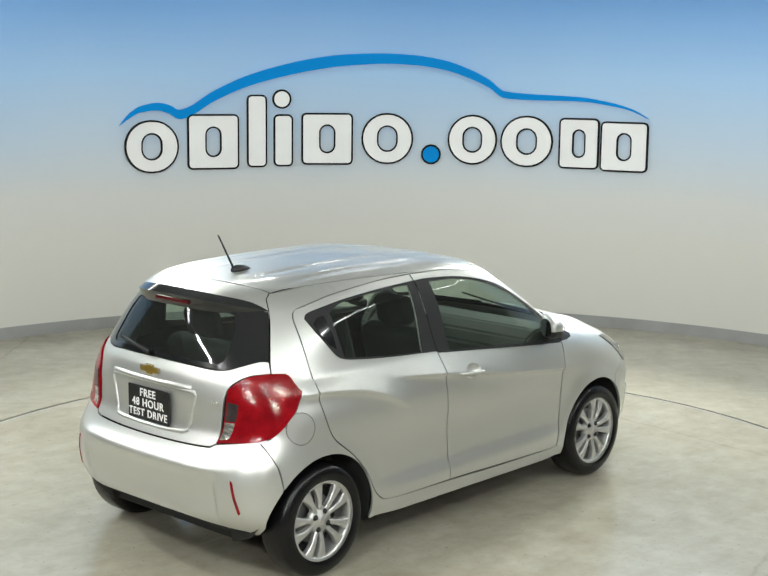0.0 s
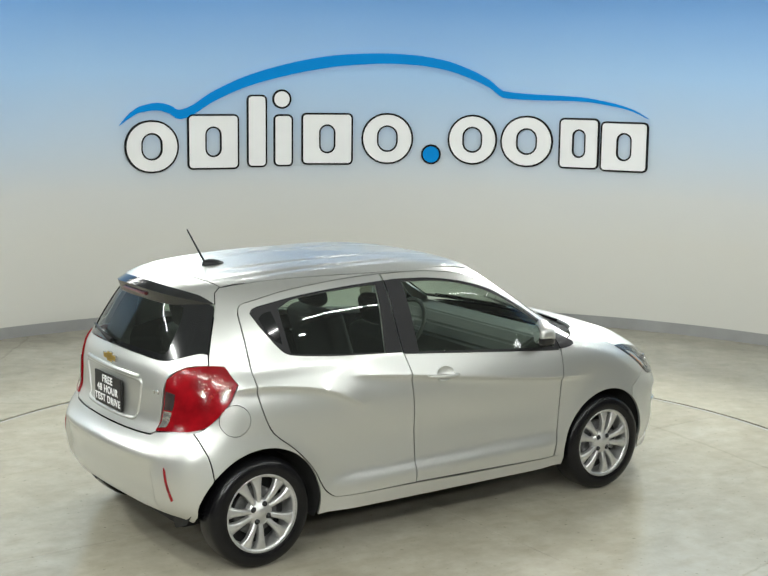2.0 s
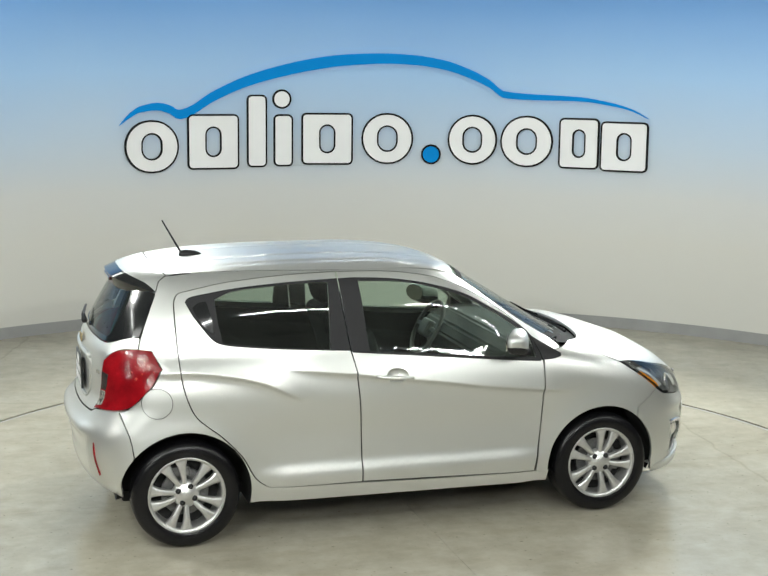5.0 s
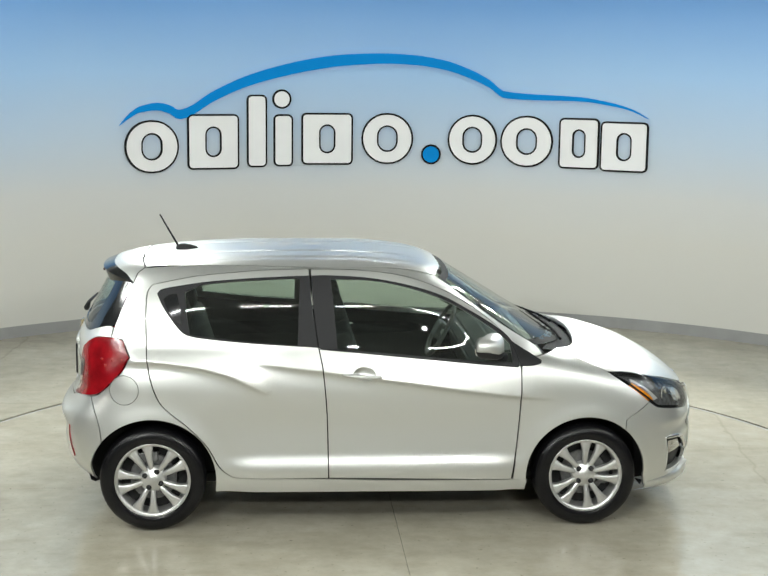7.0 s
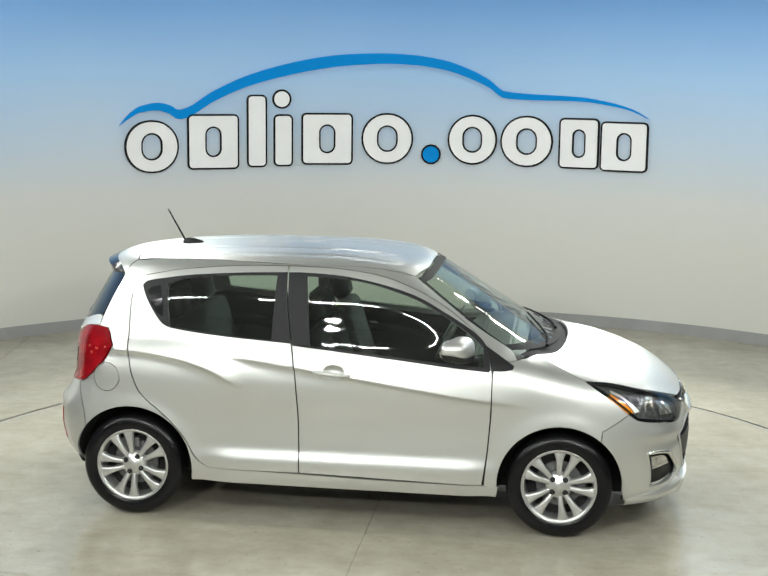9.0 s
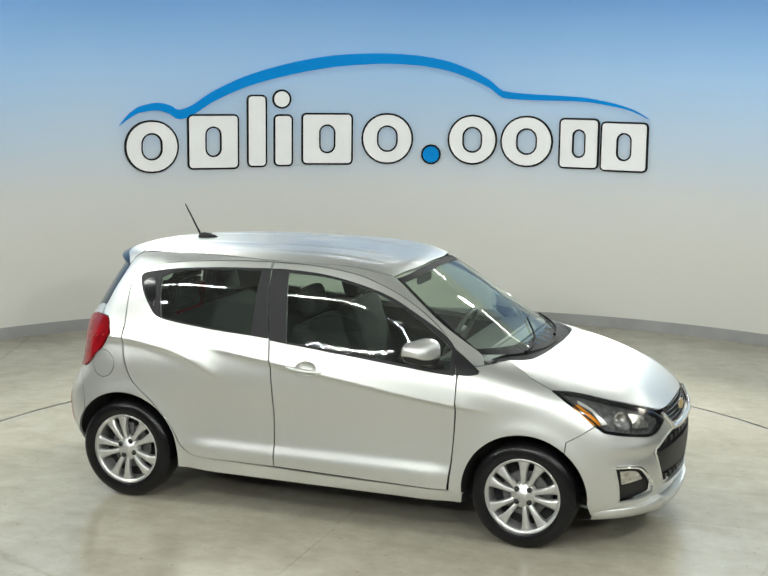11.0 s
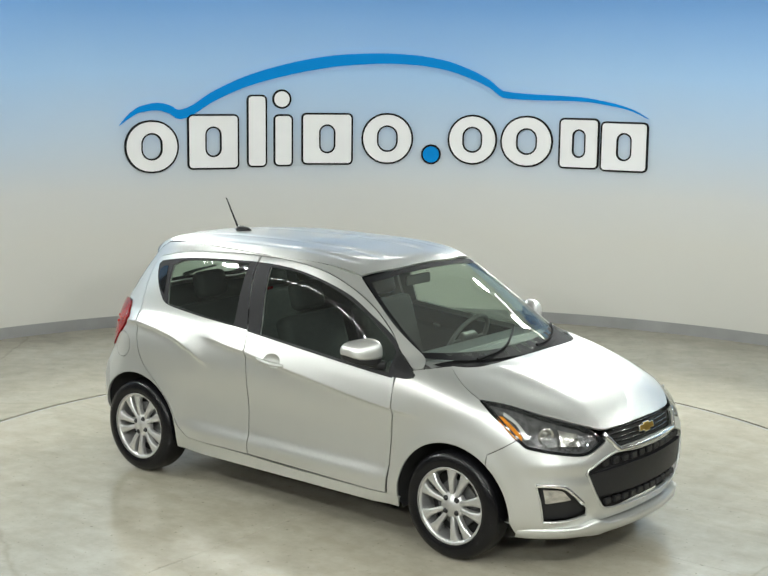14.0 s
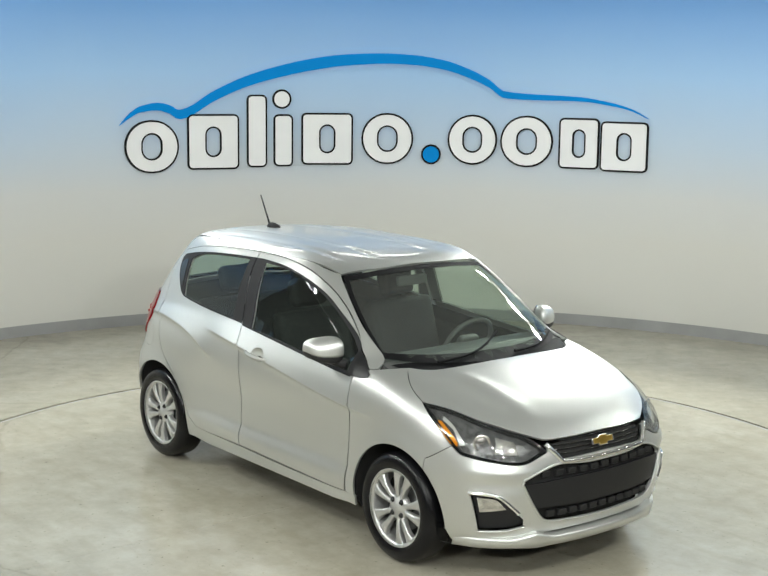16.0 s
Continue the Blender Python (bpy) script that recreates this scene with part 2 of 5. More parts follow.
def box_bm(x0, x1, y0, y1, z0, z1, bevel=0.0, segs=2):
    bm = bmesh.new()
    bmesh.ops.create_cube(bm, size=1, matrix=Matrix.Translation(((x0 + x1) / 2, (y0 + y1) / 2, (z0 + z1) / 2)) @ Matrix.Diagonal((x1 - x0, y1 - y0, z1 - z0, 1)))
    if bevel:
        bmesh.ops.bevel(bm, geom=bm.edges[:], offset=bevel, segments=segs, affect="EDGES", profile=0.5)
    return bm


def lathe_bm(profile, segs, axis_y=True, close=False):
    """Turns (radius, along) pairs round the y axis (or z)."""
    bm = bmesh.new()
    rings = []
    for r, a in profile:
        ring = []
        for k in range(segs):
            t = 2 * math.pi * k / segs
            co = (r * math.cos(t), a, r * math.sin(t)) if axis_y else (r * math.cos(t), r * math.sin(t), a)
            ring.append(bm.verts.new(co))
        rings.append(ring)
    pairs = list(zip(rings, rings[1:])) + ([(rings[-1], rings[0])] if close else [])
    for A, B in pairs:
        for k in range(segs):
            bm.faces.new((A[k], A[(k + 1) % segs], B[(k + 1) % segs], B[k]))
    bmesh.ops.recalc_face_normals(bm, faces=bm.faces[:])
    return bm


def tube_bm(points, radius, segs=8, closed=False):
    """A round bar along points; radius may be a list."""
    pts = [Vector(p) for p in points]
    bm, rings, n = bmesh.new(), [], len(pts)
    for i, p in enumerate(pts):
        a, b = (pts[i - 1] if i or closed else p), (pts[(i + 1) % n] if i < n - 1 or closed else p)
        d = (b - a).normalized()
        u = d.cross(Vector((0, 0, 1)) if abs(d.z) < 0.9 else Vector((1, 0, 0))).normalized()
        v = d.cross(u)
        r = radius[i] if isinstance(radius, (list, tuple)) else radius
        rings.append([bm.verts.new(p + r * (math.cos(2 * math.pi * k / segs) * u + math.sin(2 * math.pi * k / segs) * v)) for k in range(segs)])
    pairs = list(zip(rings, rings[1:])) + ([(rings[-1], rings[0])] if closed else [])
    for A, B in pairs:
        for k in range(segs):
            bm.faces.new((A[k], A[(k + 1) % segs], B[(k + 1) % segs], B[k]))
    if not closed:
        bm.faces.new(rings[0])
        bm.faces.new(rings[-1][::-1])
    bmesh.ops.recalc_face_normals(bm, faces=bm.faces[:])
    return bm


def slab_bm(outline, y0, y1, axis="y"):
    """A flat piece with the given outline, from y0 to y1 across it."""
    bm = bmesh.new()
    to = {"y": lambda a, b, c: (a, c, b), "x": lambda a, b, c: (c, a, b), "z": lambda a, b, c: (a, b, c)}[axis]
    A = [bm.verts.new(to(p, q, y0)) for p, q in outline]
    B = [bm.verts.new(to(p, q, y1)) for p, q in outline]
    bm.faces.new(A)
    bm.faces.new(B[::-1])
    n = len(outline)
    for k in range(n):
        bm.faces.new((A[k], B[k], B[(k + 1) % n], A[(k + 1) % n]))
    bmesh.ops.recalc_face_normals(bm, faces=bm.faces[:])
    return bm


def join_bm(*bms):
    out = bmesh.new()
    for b in bms:
        me = bpy.data.meshes.new("tmp")
        b.to_mesh(me)
        b.free()
        out.from_mesh(me)
        bpy.data.meshes.remove(me)
    return out


def moved_bm(bm, m):
    bmesh.ops.transform(bm, matrix=m, verts=bm.verts[:])
    return bm


# ---- the place ----
def arc_wall(name, cx, r0, r1, z0, z1, deg0, deg1, segs, material, label):
    bm = bmesh.new()
    rows = []
    for k in range(segs + 1):
        a = radians(deg0 + (deg1 - deg0) * k / segs)
        rows.append([bm.verts.new((cx + r * math.sin(a), r * math.cos(a), z)) for r, z in ((r0, z0), (r0, z1), (r1, z1), (r1, z0))])
    for A, B in zip(rows, rows[1:]):
        for k in range(4):
            bm.faces.new((A[k], B[k], B[(k + 1) % 4], A[(k + 1) % 4])).smooth = k in (0, 2)
    bm.faces.new(rows[0])
    bm.faces.new(rows[-1][::-1])
    bmesh.ops.recalc_face_normals(bm, faces=bm.faces[:])
    for e in bm.edges:
        e.smooth = len(e.link_faces) == 2 and e.calc_face_angle() < 0.6
    return tagged(part(name, bm, material), label, "wall", kind="structure")


WALL_CX, WALL_R = 0.07, 5.42


def build_place():
    arc_wall("wall_curved", WALL_CX, WALL_R, WALL_R + 0.15, 0.0, 3.9, -78, 78, 90, WALL, "curved studio wall, grey below fading to sky blue")
    arc_wall("baseboard", WALL_CX, WALL_R - 0.006, WALL_R - 0.001, 0.0, 0.105, -78, 78, 90, SKIRT, "grey skirting board along the curved wall")
    # hall round the studio
    X, Y0, Y1, Z = 9.0, -13.0, 8.0, 5.2
    for nm, b in (("wall_north", (-X, X, Y1, Y1 + 0.2, 0, Z)), ("wall_south", (-X, X, Y0 - 0.2, Y0, 0, Z)),
                  ("wall_east", (X, X + 0.2, Y0, Y1, 0, Z)), ("wall_west", (-X - 0.2, -X, Y0, Y1, 0, Z))):
        tagged(part(nm, box_bm(*b), ROOM), "dim grey hall wall behind the studio", "wall", kind="structure")
    tagged(part("ceiling", box_bm(-X, X, Y0, Y1, Z, Z + 0.2), CEIL), "grey hall ceiling", "ceiling", kind="structure")
    # floor with a round opening
    bm = bmesh.new()
    segs, r = 144, 3.047
    inner = [bm.verts.new((r * math.cos(2 * math.pi * k / segs), r * math.sin(2 * math.pi * k / segs), 0)) for k in range(segs)]
    low = [bm.verts.new((v.co.x, v.co.y, -0.3)) for v in inner]
    outer = []
    for k in range(segs):
        c, s = math.cos(2 * math.pi * k / segs), math.sin(2 * math.pi * k / segs)
        f = min(X / abs(c) if abs(c) > 1e-6 else 1e9, (Y1 if s > 0 else -Y0) / abs(s) if abs(s) > 1e-6 else 1e9)
        outer.append(bm.verts.new((f * c, f * s, 0)))
    for k in range(segs):
        j = (k + 1) % segs
        bm.faces.new((inner[k], outer[k], outer[j], inner[j]))
        bm.faces.new((low[k], inner[k], inner[j], low[j]))
    corners = [bm.verts.new((sx * X, sy, 0)) for sx, sy in ((1, Y1), (-1, Y1), (-1, Y0), (1, Y0))]
    for c in corners:
        k = min(range(segs), key=lambda i: (outer[i].co - c.co).length)
        for j in ((k + 1) % segs, (k - 1) % segs):
            a, b2 = outer[k].co, outer[j].co
            if abs(a.x - b2.x) > 1e-6 and abs(a.y - b2.y) > 1e-6:
                bm.faces.new((outer[k], c, outer[j]))
    bm.faces.new(low)
    bmesh.ops.recalc_face_normals(bm, faces=bm.faces[:])
    for f in bm.faces:
        if abs(f.normal.z) > 0.5 and f.normal.z < 0:
            f.normal_flip()
    tagged(part("floor", bm, FLOOR), "polished beige concrete hall floor with faint stains", "floor", kind="structure")


def build_turntable():
    table = tagged(empty("turntable"), "round concrete turntable level with the floor, faint cracks", "turntable")
    for sx, sy in ((1, 1), (-1, 1), (-1, -1), (1, -1)):
        g = 0.0012
        arcs = [(sx * (g + 2.998 * math.sin(math.pi / 2 * k / 36)), sy * (g + 2.998 * math.cos(math.pi / 2 * k / 36))) for k in range(37)]
        part("deck_quadrant", slab_bm([(sx * g, sy * g), *arcs], -0.12, 0.0, "z"), DISC, table, "beige concrete deck with saw-cut joints")
    part("edge_ring", lathe_bm([(3.001, 0.0), (3.016, 0.0), (3.021, -0.005), (3.021, -0.12), (3.001, -0.12)], 144, axis_y=False, close=True), SKIRT, table, "thin grey steel edge")
    return table


def build_fixtures():
    first = None
    for x, y, z, d in TUBES:
        at = pose(x, y, z, 0, 0, -d)
        if first is None:
            first = empty("ring_light")
            part("housing", box_bm(-0.80, 0.80, -0.05, 0.05, -0.02, 0.05, 0.01), FIXTURE, first)
            for sx in (-0.6, 0.6):
                part("hanger", box_bm(sx - 0.006, sx + 0.006, -0.006, 0.006, 0.05, 5.2 - z), FIXTURE, first)
            first.matrix_basis = at
            tagged(first, "slim white tube light hung in a ring round the turntable", "lamp", "ring of tube lights")
        else:
            copy_thing(first, at)
    for x, y, z, k in SPOTS:
        lamp = empty("spot_lamp")
        tilt = look((0, 0, 0), (-x, -y, 0.9 - z))
        part("cap", moved_bm(lathe_bm([(0.01, 0.10), (0.09, 0.08), (0.130, 0.0), (0.136, -0.05), (0.126, -0.05), (0.02, 0.02)], 24, axis_y=False), tilt), FIXTURE, lamp, smooth=True)
        part("bulb", moved_bm(lathe_bm([(0.001, -0.072), (0.05, -0.068), (0.092, -0.054), (0.100, -0.040)], 20, axis_y=False), tilt), SPOT_GLOW, lamp, "glowing lamp glass", smooth=True)
        part("stem", box_bm(-0.012, 0.012, -0.012, 0.012, 0.06, 5.2 - z), FIXTURE, lamp)
        lamp.matrix_basis = pose(x, y, z)
        tagged(lamp, "white spot lamp hung from the ceiling on a stem", "lamp", "spot lamps round the turntable")


# ---- the car's outer surface: every panel lies on one rounded form ----
def pchip(xs, ys):
    xs, ys = np.array(xs, float), np.array(ys, float)
    h, d = np.diff(xs), np.diff(ys) / np.diff(xs)
    m = np.zeros(len(xs))
    m[0], m[-1] = d[0], d[-1]
    for i in range(1, len(xs) - 1):
        if d[i - 1] * d[i] > 0:
            a, b = 2 * h[i] + h[i - 1], h[i] + 2 * h[i - 1]
            m[i] = (a + b) / (a / d[i - 1] + b / d[i])

    def f(x):
        x = np.clip(np.asarray(x, float), xs[0], xs[-1])
        i = np.clip(np.searchsorted(xs, x) - 1, 0, len(xs) - 2)
        t = (x - xs[i]) / h[i]
        return ((1 + 2 * t) * (1 - t) ** 2 * ys[i] + t * (1 - t) ** 2 * h[i] * m[i]
                + t * t * (3 - 2 * t) * ys[i + 1] + t * t * (t - 1) * h[i] * m[i + 1])

    return f


ZS = [.17, .22, .30, .40, .50, .60, .70, .78, .85, .92, 1.0, 1.06, 1.20, 1.30, 1.38, 1.418, 1.444, 1.462, 1.474]
half_w = pchip(ZS, [.72, .755, .775, .785, .790, .793, .796, .796, .790, .772, .742, .722, .685, .648, .605, .572, .50, .38, .01])
x_front = pchip(ZS, [1.80, 1.87, 1.905, 1.925, 1.93, 1.92, 1.885, 1.785, 1.63, 1.41, 1.09, .985, .755, .59, .455, .36, .20, .0, -.29])
x_rear = pchip(ZS, [-1.53, -1.62, -1.692, -1.730, -1.745, -1.732, -1.682, -1.65, -1.65, -1.655, -1.65, -1.625, -1.555, -1.50, -1.45, -1.38, -1.15, -.85, -.31])
n_front = pchip([.17, .55, .75, .9, 1.0, 1.375, 1.474], [11.5, 11.0, 9.6, 9.6, 9.0, 7.3, 4.4])
n_rear = pchip([.17, .55, .75, 1.0, 1.3, 1.474], [13.0, 13.0, 11.0, 8.6, 5.8, 4.0])
XC, M = -0.3, 2.2


def extents(x, z):
    e = np.where(x > XC, x_front(z), x_rear(z)) - XC
    return e, np.where(x > XC, n_front(z), n_rear(z))


def shape(x, y, z):
    e, n = extents(x, z)
    return np.abs((x - XC) / e) ** n + np.abs(y / half_w(z)) ** M - 1


def smooth_step(a, b, x):
    t = np.clip((x - a) / (b - a), 0, 1)
    return t * t * (3 - 2 * t)


LINE_A = pchip([-1.36, -1.216, -0.953, -0.769, -0.612, -0.55], [0.935, 0.938, 0.910, 0.864, 0.792, 0.76])
LINE_B = pchip([-0.70, -0.268, 0.104, 0.642, 1.05], [0.938, 0.887, 0.838, 0.766, 0.724])


def crease(d, up, down):
    below = np.exp(np.minimum(d, 0) / down)
    return np.where(d > 0, np.exp(-np.maximum(d, 0) / up), below - 0.55 * (1 - below) * np.exp(np.minimum(d, 0) / 0.10))


def detail(x, y, z):
    """Creases, swells and arch flares of the body sides, in metres outwards."""
    side = np.clip(np.abs(y) / half_w(z), 0, 1) ** 6
    d = 0.019 * crease(z - LINE_A(x), 0.085, 0.014) * smooth_step(-1.42, -1.25, x) * (1 - smooth_step(-0.70, -0.53, x))
    d = d + 0.018 * crease(z - LINE_B(x), 0.075, 0.013) * smooth_step(-0.68, -0.40, x) * (1 - smooth_step(0.75, 1.05, x))
    doors = smooth_step(-0.95, -0.6, x) * (1 - smooth_step(0.65, 0.95, x))
    d = d + doors * (0.026 * (1 - smooth_step(0.35, 0.43, z)) - 0.012 * np.exp(-((z - 0.58) / 0.12) ** 2))
    for cx in (-1.1925, 1.1925):
        r = np.hypot(x - cx, z - 0.29)
        d = d + 0.011 * np.exp(-((r - 0.345) / 0.045) ** 2) * (z > 0.2)
    return d * side * (z < 1.0)


def top_z(x, y):
    lo, hi = np.full(np.shape(x), 0.62), np.full(np.shape(x), 1.4739)
    for _ in range(40):
        mid = (lo + hi) / 2
        inside = shape(x, y, mid) < 0
        lo, hi = np.where(inside, mid, lo), np.where(inside, hi, mid)
    return lo


def chart_uv(chart, P):
    x, y, z = P[:, 0], P[:, 1], P[:, 2]
    if chart == "side":
        return np.stack([x, z], 1)
    if chart in ("front", "back"):
        return np.stack([y, z], 1)
    if chart == "top":
        return np.stack([x, y], 1)
    e, n = extents(x, z)
    return np.stack([np.arctan2(np.abs(y / half_w(z)) ** (M / 2), np.abs((x - XC) / e) ** (n / 2)), z], 1)


def chart_xyz(chart, uv):
    u, v = uv[:, 0], uv[:, 1]
    if chart == "side":
        e, n = extents(u, v)
        return np.stack([u, -half_w(v) * np.clip(1 - np.abs((u - XC) / e) ** n, 1e-4, 1) ** (1 / M), v], 1)
    if chart in ("front", "back"):
        s = 1 if chart == "front" else -1
        far = np.full(len(u), XC + s)
        e, n = extents(far, v)
        return np.stack([XC + e * np.clip(1 - np.abs(u / half_w(v)) ** M, 1e-4, 1) ** (1 / n), u, v], 1)
    if chart == "top":
        return np.stack([u, v, top_z(u, v)], 1)
    s = 1 if chart == "nose" else -1
    e, n = extents(np.full(len(u), XC + s), v)
    return np.stack([XC + e * np.clip(np.cos(u), 0, 1) ** (2 / n), -half_w(v) * np.clip(np.sin(u), 0, 1) ** (2 / M), v], 1)


def normals(P):
    x, y, z = P[:, 0], P[:, 1], np.clip(P[:, 2], 0.18, 1.473)
    h = 1e-4
    g = np.stack([(shape(x + h, y, z) - shape(x - h, y, z)), (shape(x, y + h, z) - shape(x, y - h, z)), (shape(x, y, z + h) - shape(x, y, z - h))], 1)
    return g / np.maximum(np.linalg.norm(g, axis=1, keepdims=True), 1e-12)


def lift(chart, uv, offset):
    P = chart_xyz(chart, uv)
    return P + normals(P) * (offset + detail(P[:, 0], P[:, 1], P[:, 2]))[:, None]


def S(*pts):
    """Points on the car's right side from (x, z)."""
    return [tuple(p) for p in chart_xyz("side", np.array(pts, float))]


def E(*pts):
    """Points on the nose from (y, z)."""
    return [tuple(p) for p in chart_xyz("front", np.array(pts, float))]


def B(*pts):
    """Points on the tail from (y, z)."""
    return [tuple(p) for p in chart_xyz("back", np.array(pts, float))]


def T(*pts):
    """Points on roof or hood from (x, y)."""
    return [tuple(p) for p in chart_xyz("top", np.array(pts, float))]


def arc(cx, cz, r, a0, a1, n=14):
    return [(cx + r * math.cos(radians(a0 + (a1 - a0) * k / n)), cz + r * math.sin(radians(a0 + (a1 - a0) * k / n))) for k in range(n + 1)]


def round_loop(uv, step, sharp=42):
    """A closed outline through uv, curved where it bends gently and cornered where it turns sharply."""
    n, out = len(uv), []
    turn = []
    for i in range(n):
        a, b = uv[i] - uv[i - 1], uv[(i + 1) % n] - uv[i]
        c = np.dot(a, b) / max(np.linalg.norm(a) * np.linalg.norm(b), 1e-12)
        turn.append(math.degrees(math.acos(max(-1, min(1, c)))) > sharp)
    for i in range(n):
        p1, p2 = uv[i], uv[(i + 1) % n]
        L = np.linalg.norm(p2 - p1)
        m1 = (p2 - p1) if turn[i] else (p2 - uv[i - 1]) / 2 * min(1, 2 * L / max(L + np.linalg.norm(p1 - uv[i - 1]), 1e-9))
        nx = uv[(i + 2) % n]
        m2 = (p2 - p1) if turn[(i + 1) % n] else (nx - p1) / 2 * min(1, 2 * L / max(L + np.linalg.norm(nx - p2), 1e-9))
        k = max(1, int(math.ceil(L / step)))
        for j in range(k):
            t = j / k
            out.append((2 * t**3 - 3 * t**2 + 1) * p1 + (t**3 - 2 * t**2 + t) * m1 + (-2 * t**3 + 3 * t**2) * p2 + (t**3 - t**2) * m2)
    return np.array(out)


def inside(loop, q):
    x, y = q[:, 0], q[:, 1]
    res = np.zeros(len(q), bool)
    a, b = loop, np.roll(loop, -1, 0)
    for (x0, y0), (x1, y1) in zip(a, b):
        if y0 == y1:
            continue
        hit = ((y0 > y) != (y1 > y)) & (x < (x1 - x0) * (y - y0) / (y1 - y0) + x0)
        res ^= hit
    return res


def panel_bm(chart, outline, holes=(), offset=0.0, depth=0.012, step=0.03, whole=False, sharp=42):
    """A sheet of bodywork on the car's surface with the outline and holes given as points on it, and turned-in edges.
    whole: the outline is the right half, from the middle plane round to the middle plane."""
    from mathutils.geometry import delaunay_2d_cdt
    loops = [round_loop(chart_uv(chart, np.array(o, float)), step * 0.6, sharp) for o in (outline, *holes)]
    lo, hi = loops[0].min(0), loops[0].max(0)
    gx, gy = np.meshgrid(np.arange(lo[0] + step / 2, hi[0], step), np.arange(lo[1] + step / 2, hi[1], step))
    gy = gy + (np.arange(gx.shape[1]) % 2)[None, :] * step * 0.5
    q = np.stack([gx.ravel(), gy.ravel()], 1)
    if chart == "side":
        for line, x0, x1 in ((LINE_A, -1.40, -0.56), (LINE_B, -0.68, 1.05)):
            cx = np.arange(x0, x1, 0.02)
            q = q[~((np.abs(q[:, 1] - line(q[:, 0])) < 0.045) & (q[:, 0] > x0) & (q[:, 0] < x1))]
            q = np.concatenate([q] + [np.stack([cx, line(cx) + d], 1) for d in (-0.040, -0.026, -0.015, -0.007, 0.0, 0.008, 0.030)])
    keep = inside(loops[0], q)
    for h in loops[1:]:
        keep &= ~inside(h, q)
    for l in loops:
        d = np.min(np.hypot(q[:, None, 0] - l[None, :, 0], q[:, None, 1] - l[None, :, 1]), 1)
        keep &= d > step * 0.42
    q = q[keep]
    pts, edges, marks = [], [], []
    for l in loops:
        s = len(pts)
        pts += [tuple(p) for p in l]
        edges += [(s + k, s + (k + 1) % len(l)) for k in range(len(l))]
        marks.append((s, len(l)))
    pts += [tuple(p) for p in q]
    vs, _, fs, ov, _, _ = delaunay_2d_cdt([Vector(p) for p in pts], edges, [], 0, 1e-6)
    uv = np.array([(v.x, v.y) for v in vs])
    cen = np.array([uv[list(f)].mean(0) for f in fs])
    ok = inside(loops[0], cen)
    for h in loops[1:]:
        ok &= ~inside(h, cen)
    P = lift(chart, uv, offset)
    if whole:
        mid = np.abs(uv[:, 0 if chart in ("front", "back", "nose", "tail") else 1]) < 1e-6
        P[mid, 1] = 0
    Nn = normals(P)
    bm = bmesh.new()
    verts = [bm.verts.new(p) for p in P]
    for f, k in zip(fs, ok):
        if not k or len(set(f)) < 3:
            continue
        a, b, c = (P[i] for i in f[:3])
        if np.dot(np.cross(b - a, c - a), Nn[list(f)].mean(0)) < 0:
            f = f[::-1]
        try:
            bm.faces.new([verts[i] for i in f]).smooth = True
        except ValueError:
            pass
    where = {}
    for i, o in enumerate(ov):
        for j in o:
            where[j] = i
    if depth:
        for s, n in marks:
            ids = [where[s + k] for k in range(n)]
            low = lift(chart, uv[ids], offset - depth)
            if whole:
                for k, i in enumerate(ids):
                    if P[i, 1] == 0:
                        low[k, 1] = 0
            inner = [bm.verts.new(p) for p in low]
            for k in range(n):
                a, b = ids[k], ids[(k + 1) % n]
                if a == b or (whole and P[a, 1] == 0 and P[b, 1] == 0):
                    continue
                try:
                    f = bm.faces.new((verts[b], verts[a], inner[k], inner[(k + 1) % n]))
                    for e in f.edges:
                        e.smooth = False
                except ValueError:
                    pass
    loose = [v for v in bm.verts if not v.link_faces]
    bmesh.ops.delete(bm, geom=loose, context="VERTS")
    if whole:
        other = bm.copy()
        for v in other.verts:
            v.co.y = -v.co.y
        bmesh.ops.reverse_faces(other, faces=other.faces[:])
        bm = join_bm(bm, other)
        bmesh.ops.remove_doubles(bm, verts=bm.verts[:], dist=1e-5)
    return bm


# ---- the car ----
REAR_AX, FRONT_AX, AX_Z = -1.1925, 1.1925, 0.289
def shifted(pts, dx, dz):
    return [(a + dx, b + dz) for a, b in pts]


DOOR_TOP = [(-0.339, 1.422), (-0.048, 1.415), (0.196, 1.382), (0.389, 1.312), (0.554, 1.220), (0.689, 1.120), (0.766, 1.045)]
REAR_TOP = [(-1.168, 1.341), (-0.958, 1.384), (-0.639, 1.413), (-0.339, 1.422)]
REAR_EDGE = [(-0.747, 0.303), (-0.80, 0.330), (-0.839, 0.371), (-0.904, 0.484), (-1.008, 0.595), (-1.137, 0.704), (-1.189, 0.810), (-1.216, 0.938), (-1.228, 1.161), (-1.227, 1.270), (-1.219, 1.304), (-1.200, 1.328)]
MID_EDGE = [(-0.236, 0.300), (-0.246, 0.644), (-0.268, 0.887), (-0.294, 1.025), (-0.325, 1.244), (-0.337, 1.418)]
FRONT_EDGE = [(0.776, 0.281), (0.800, 0.466), (0.815, 0.690), (0.817, 0.880), (0.800, 0.965), (0.768, 1.042)]
HEADER = [E((y, z))[0] for y, z in ((0.0, 1.399), (-0.26, 1.392), (-0.510, 1.371))]
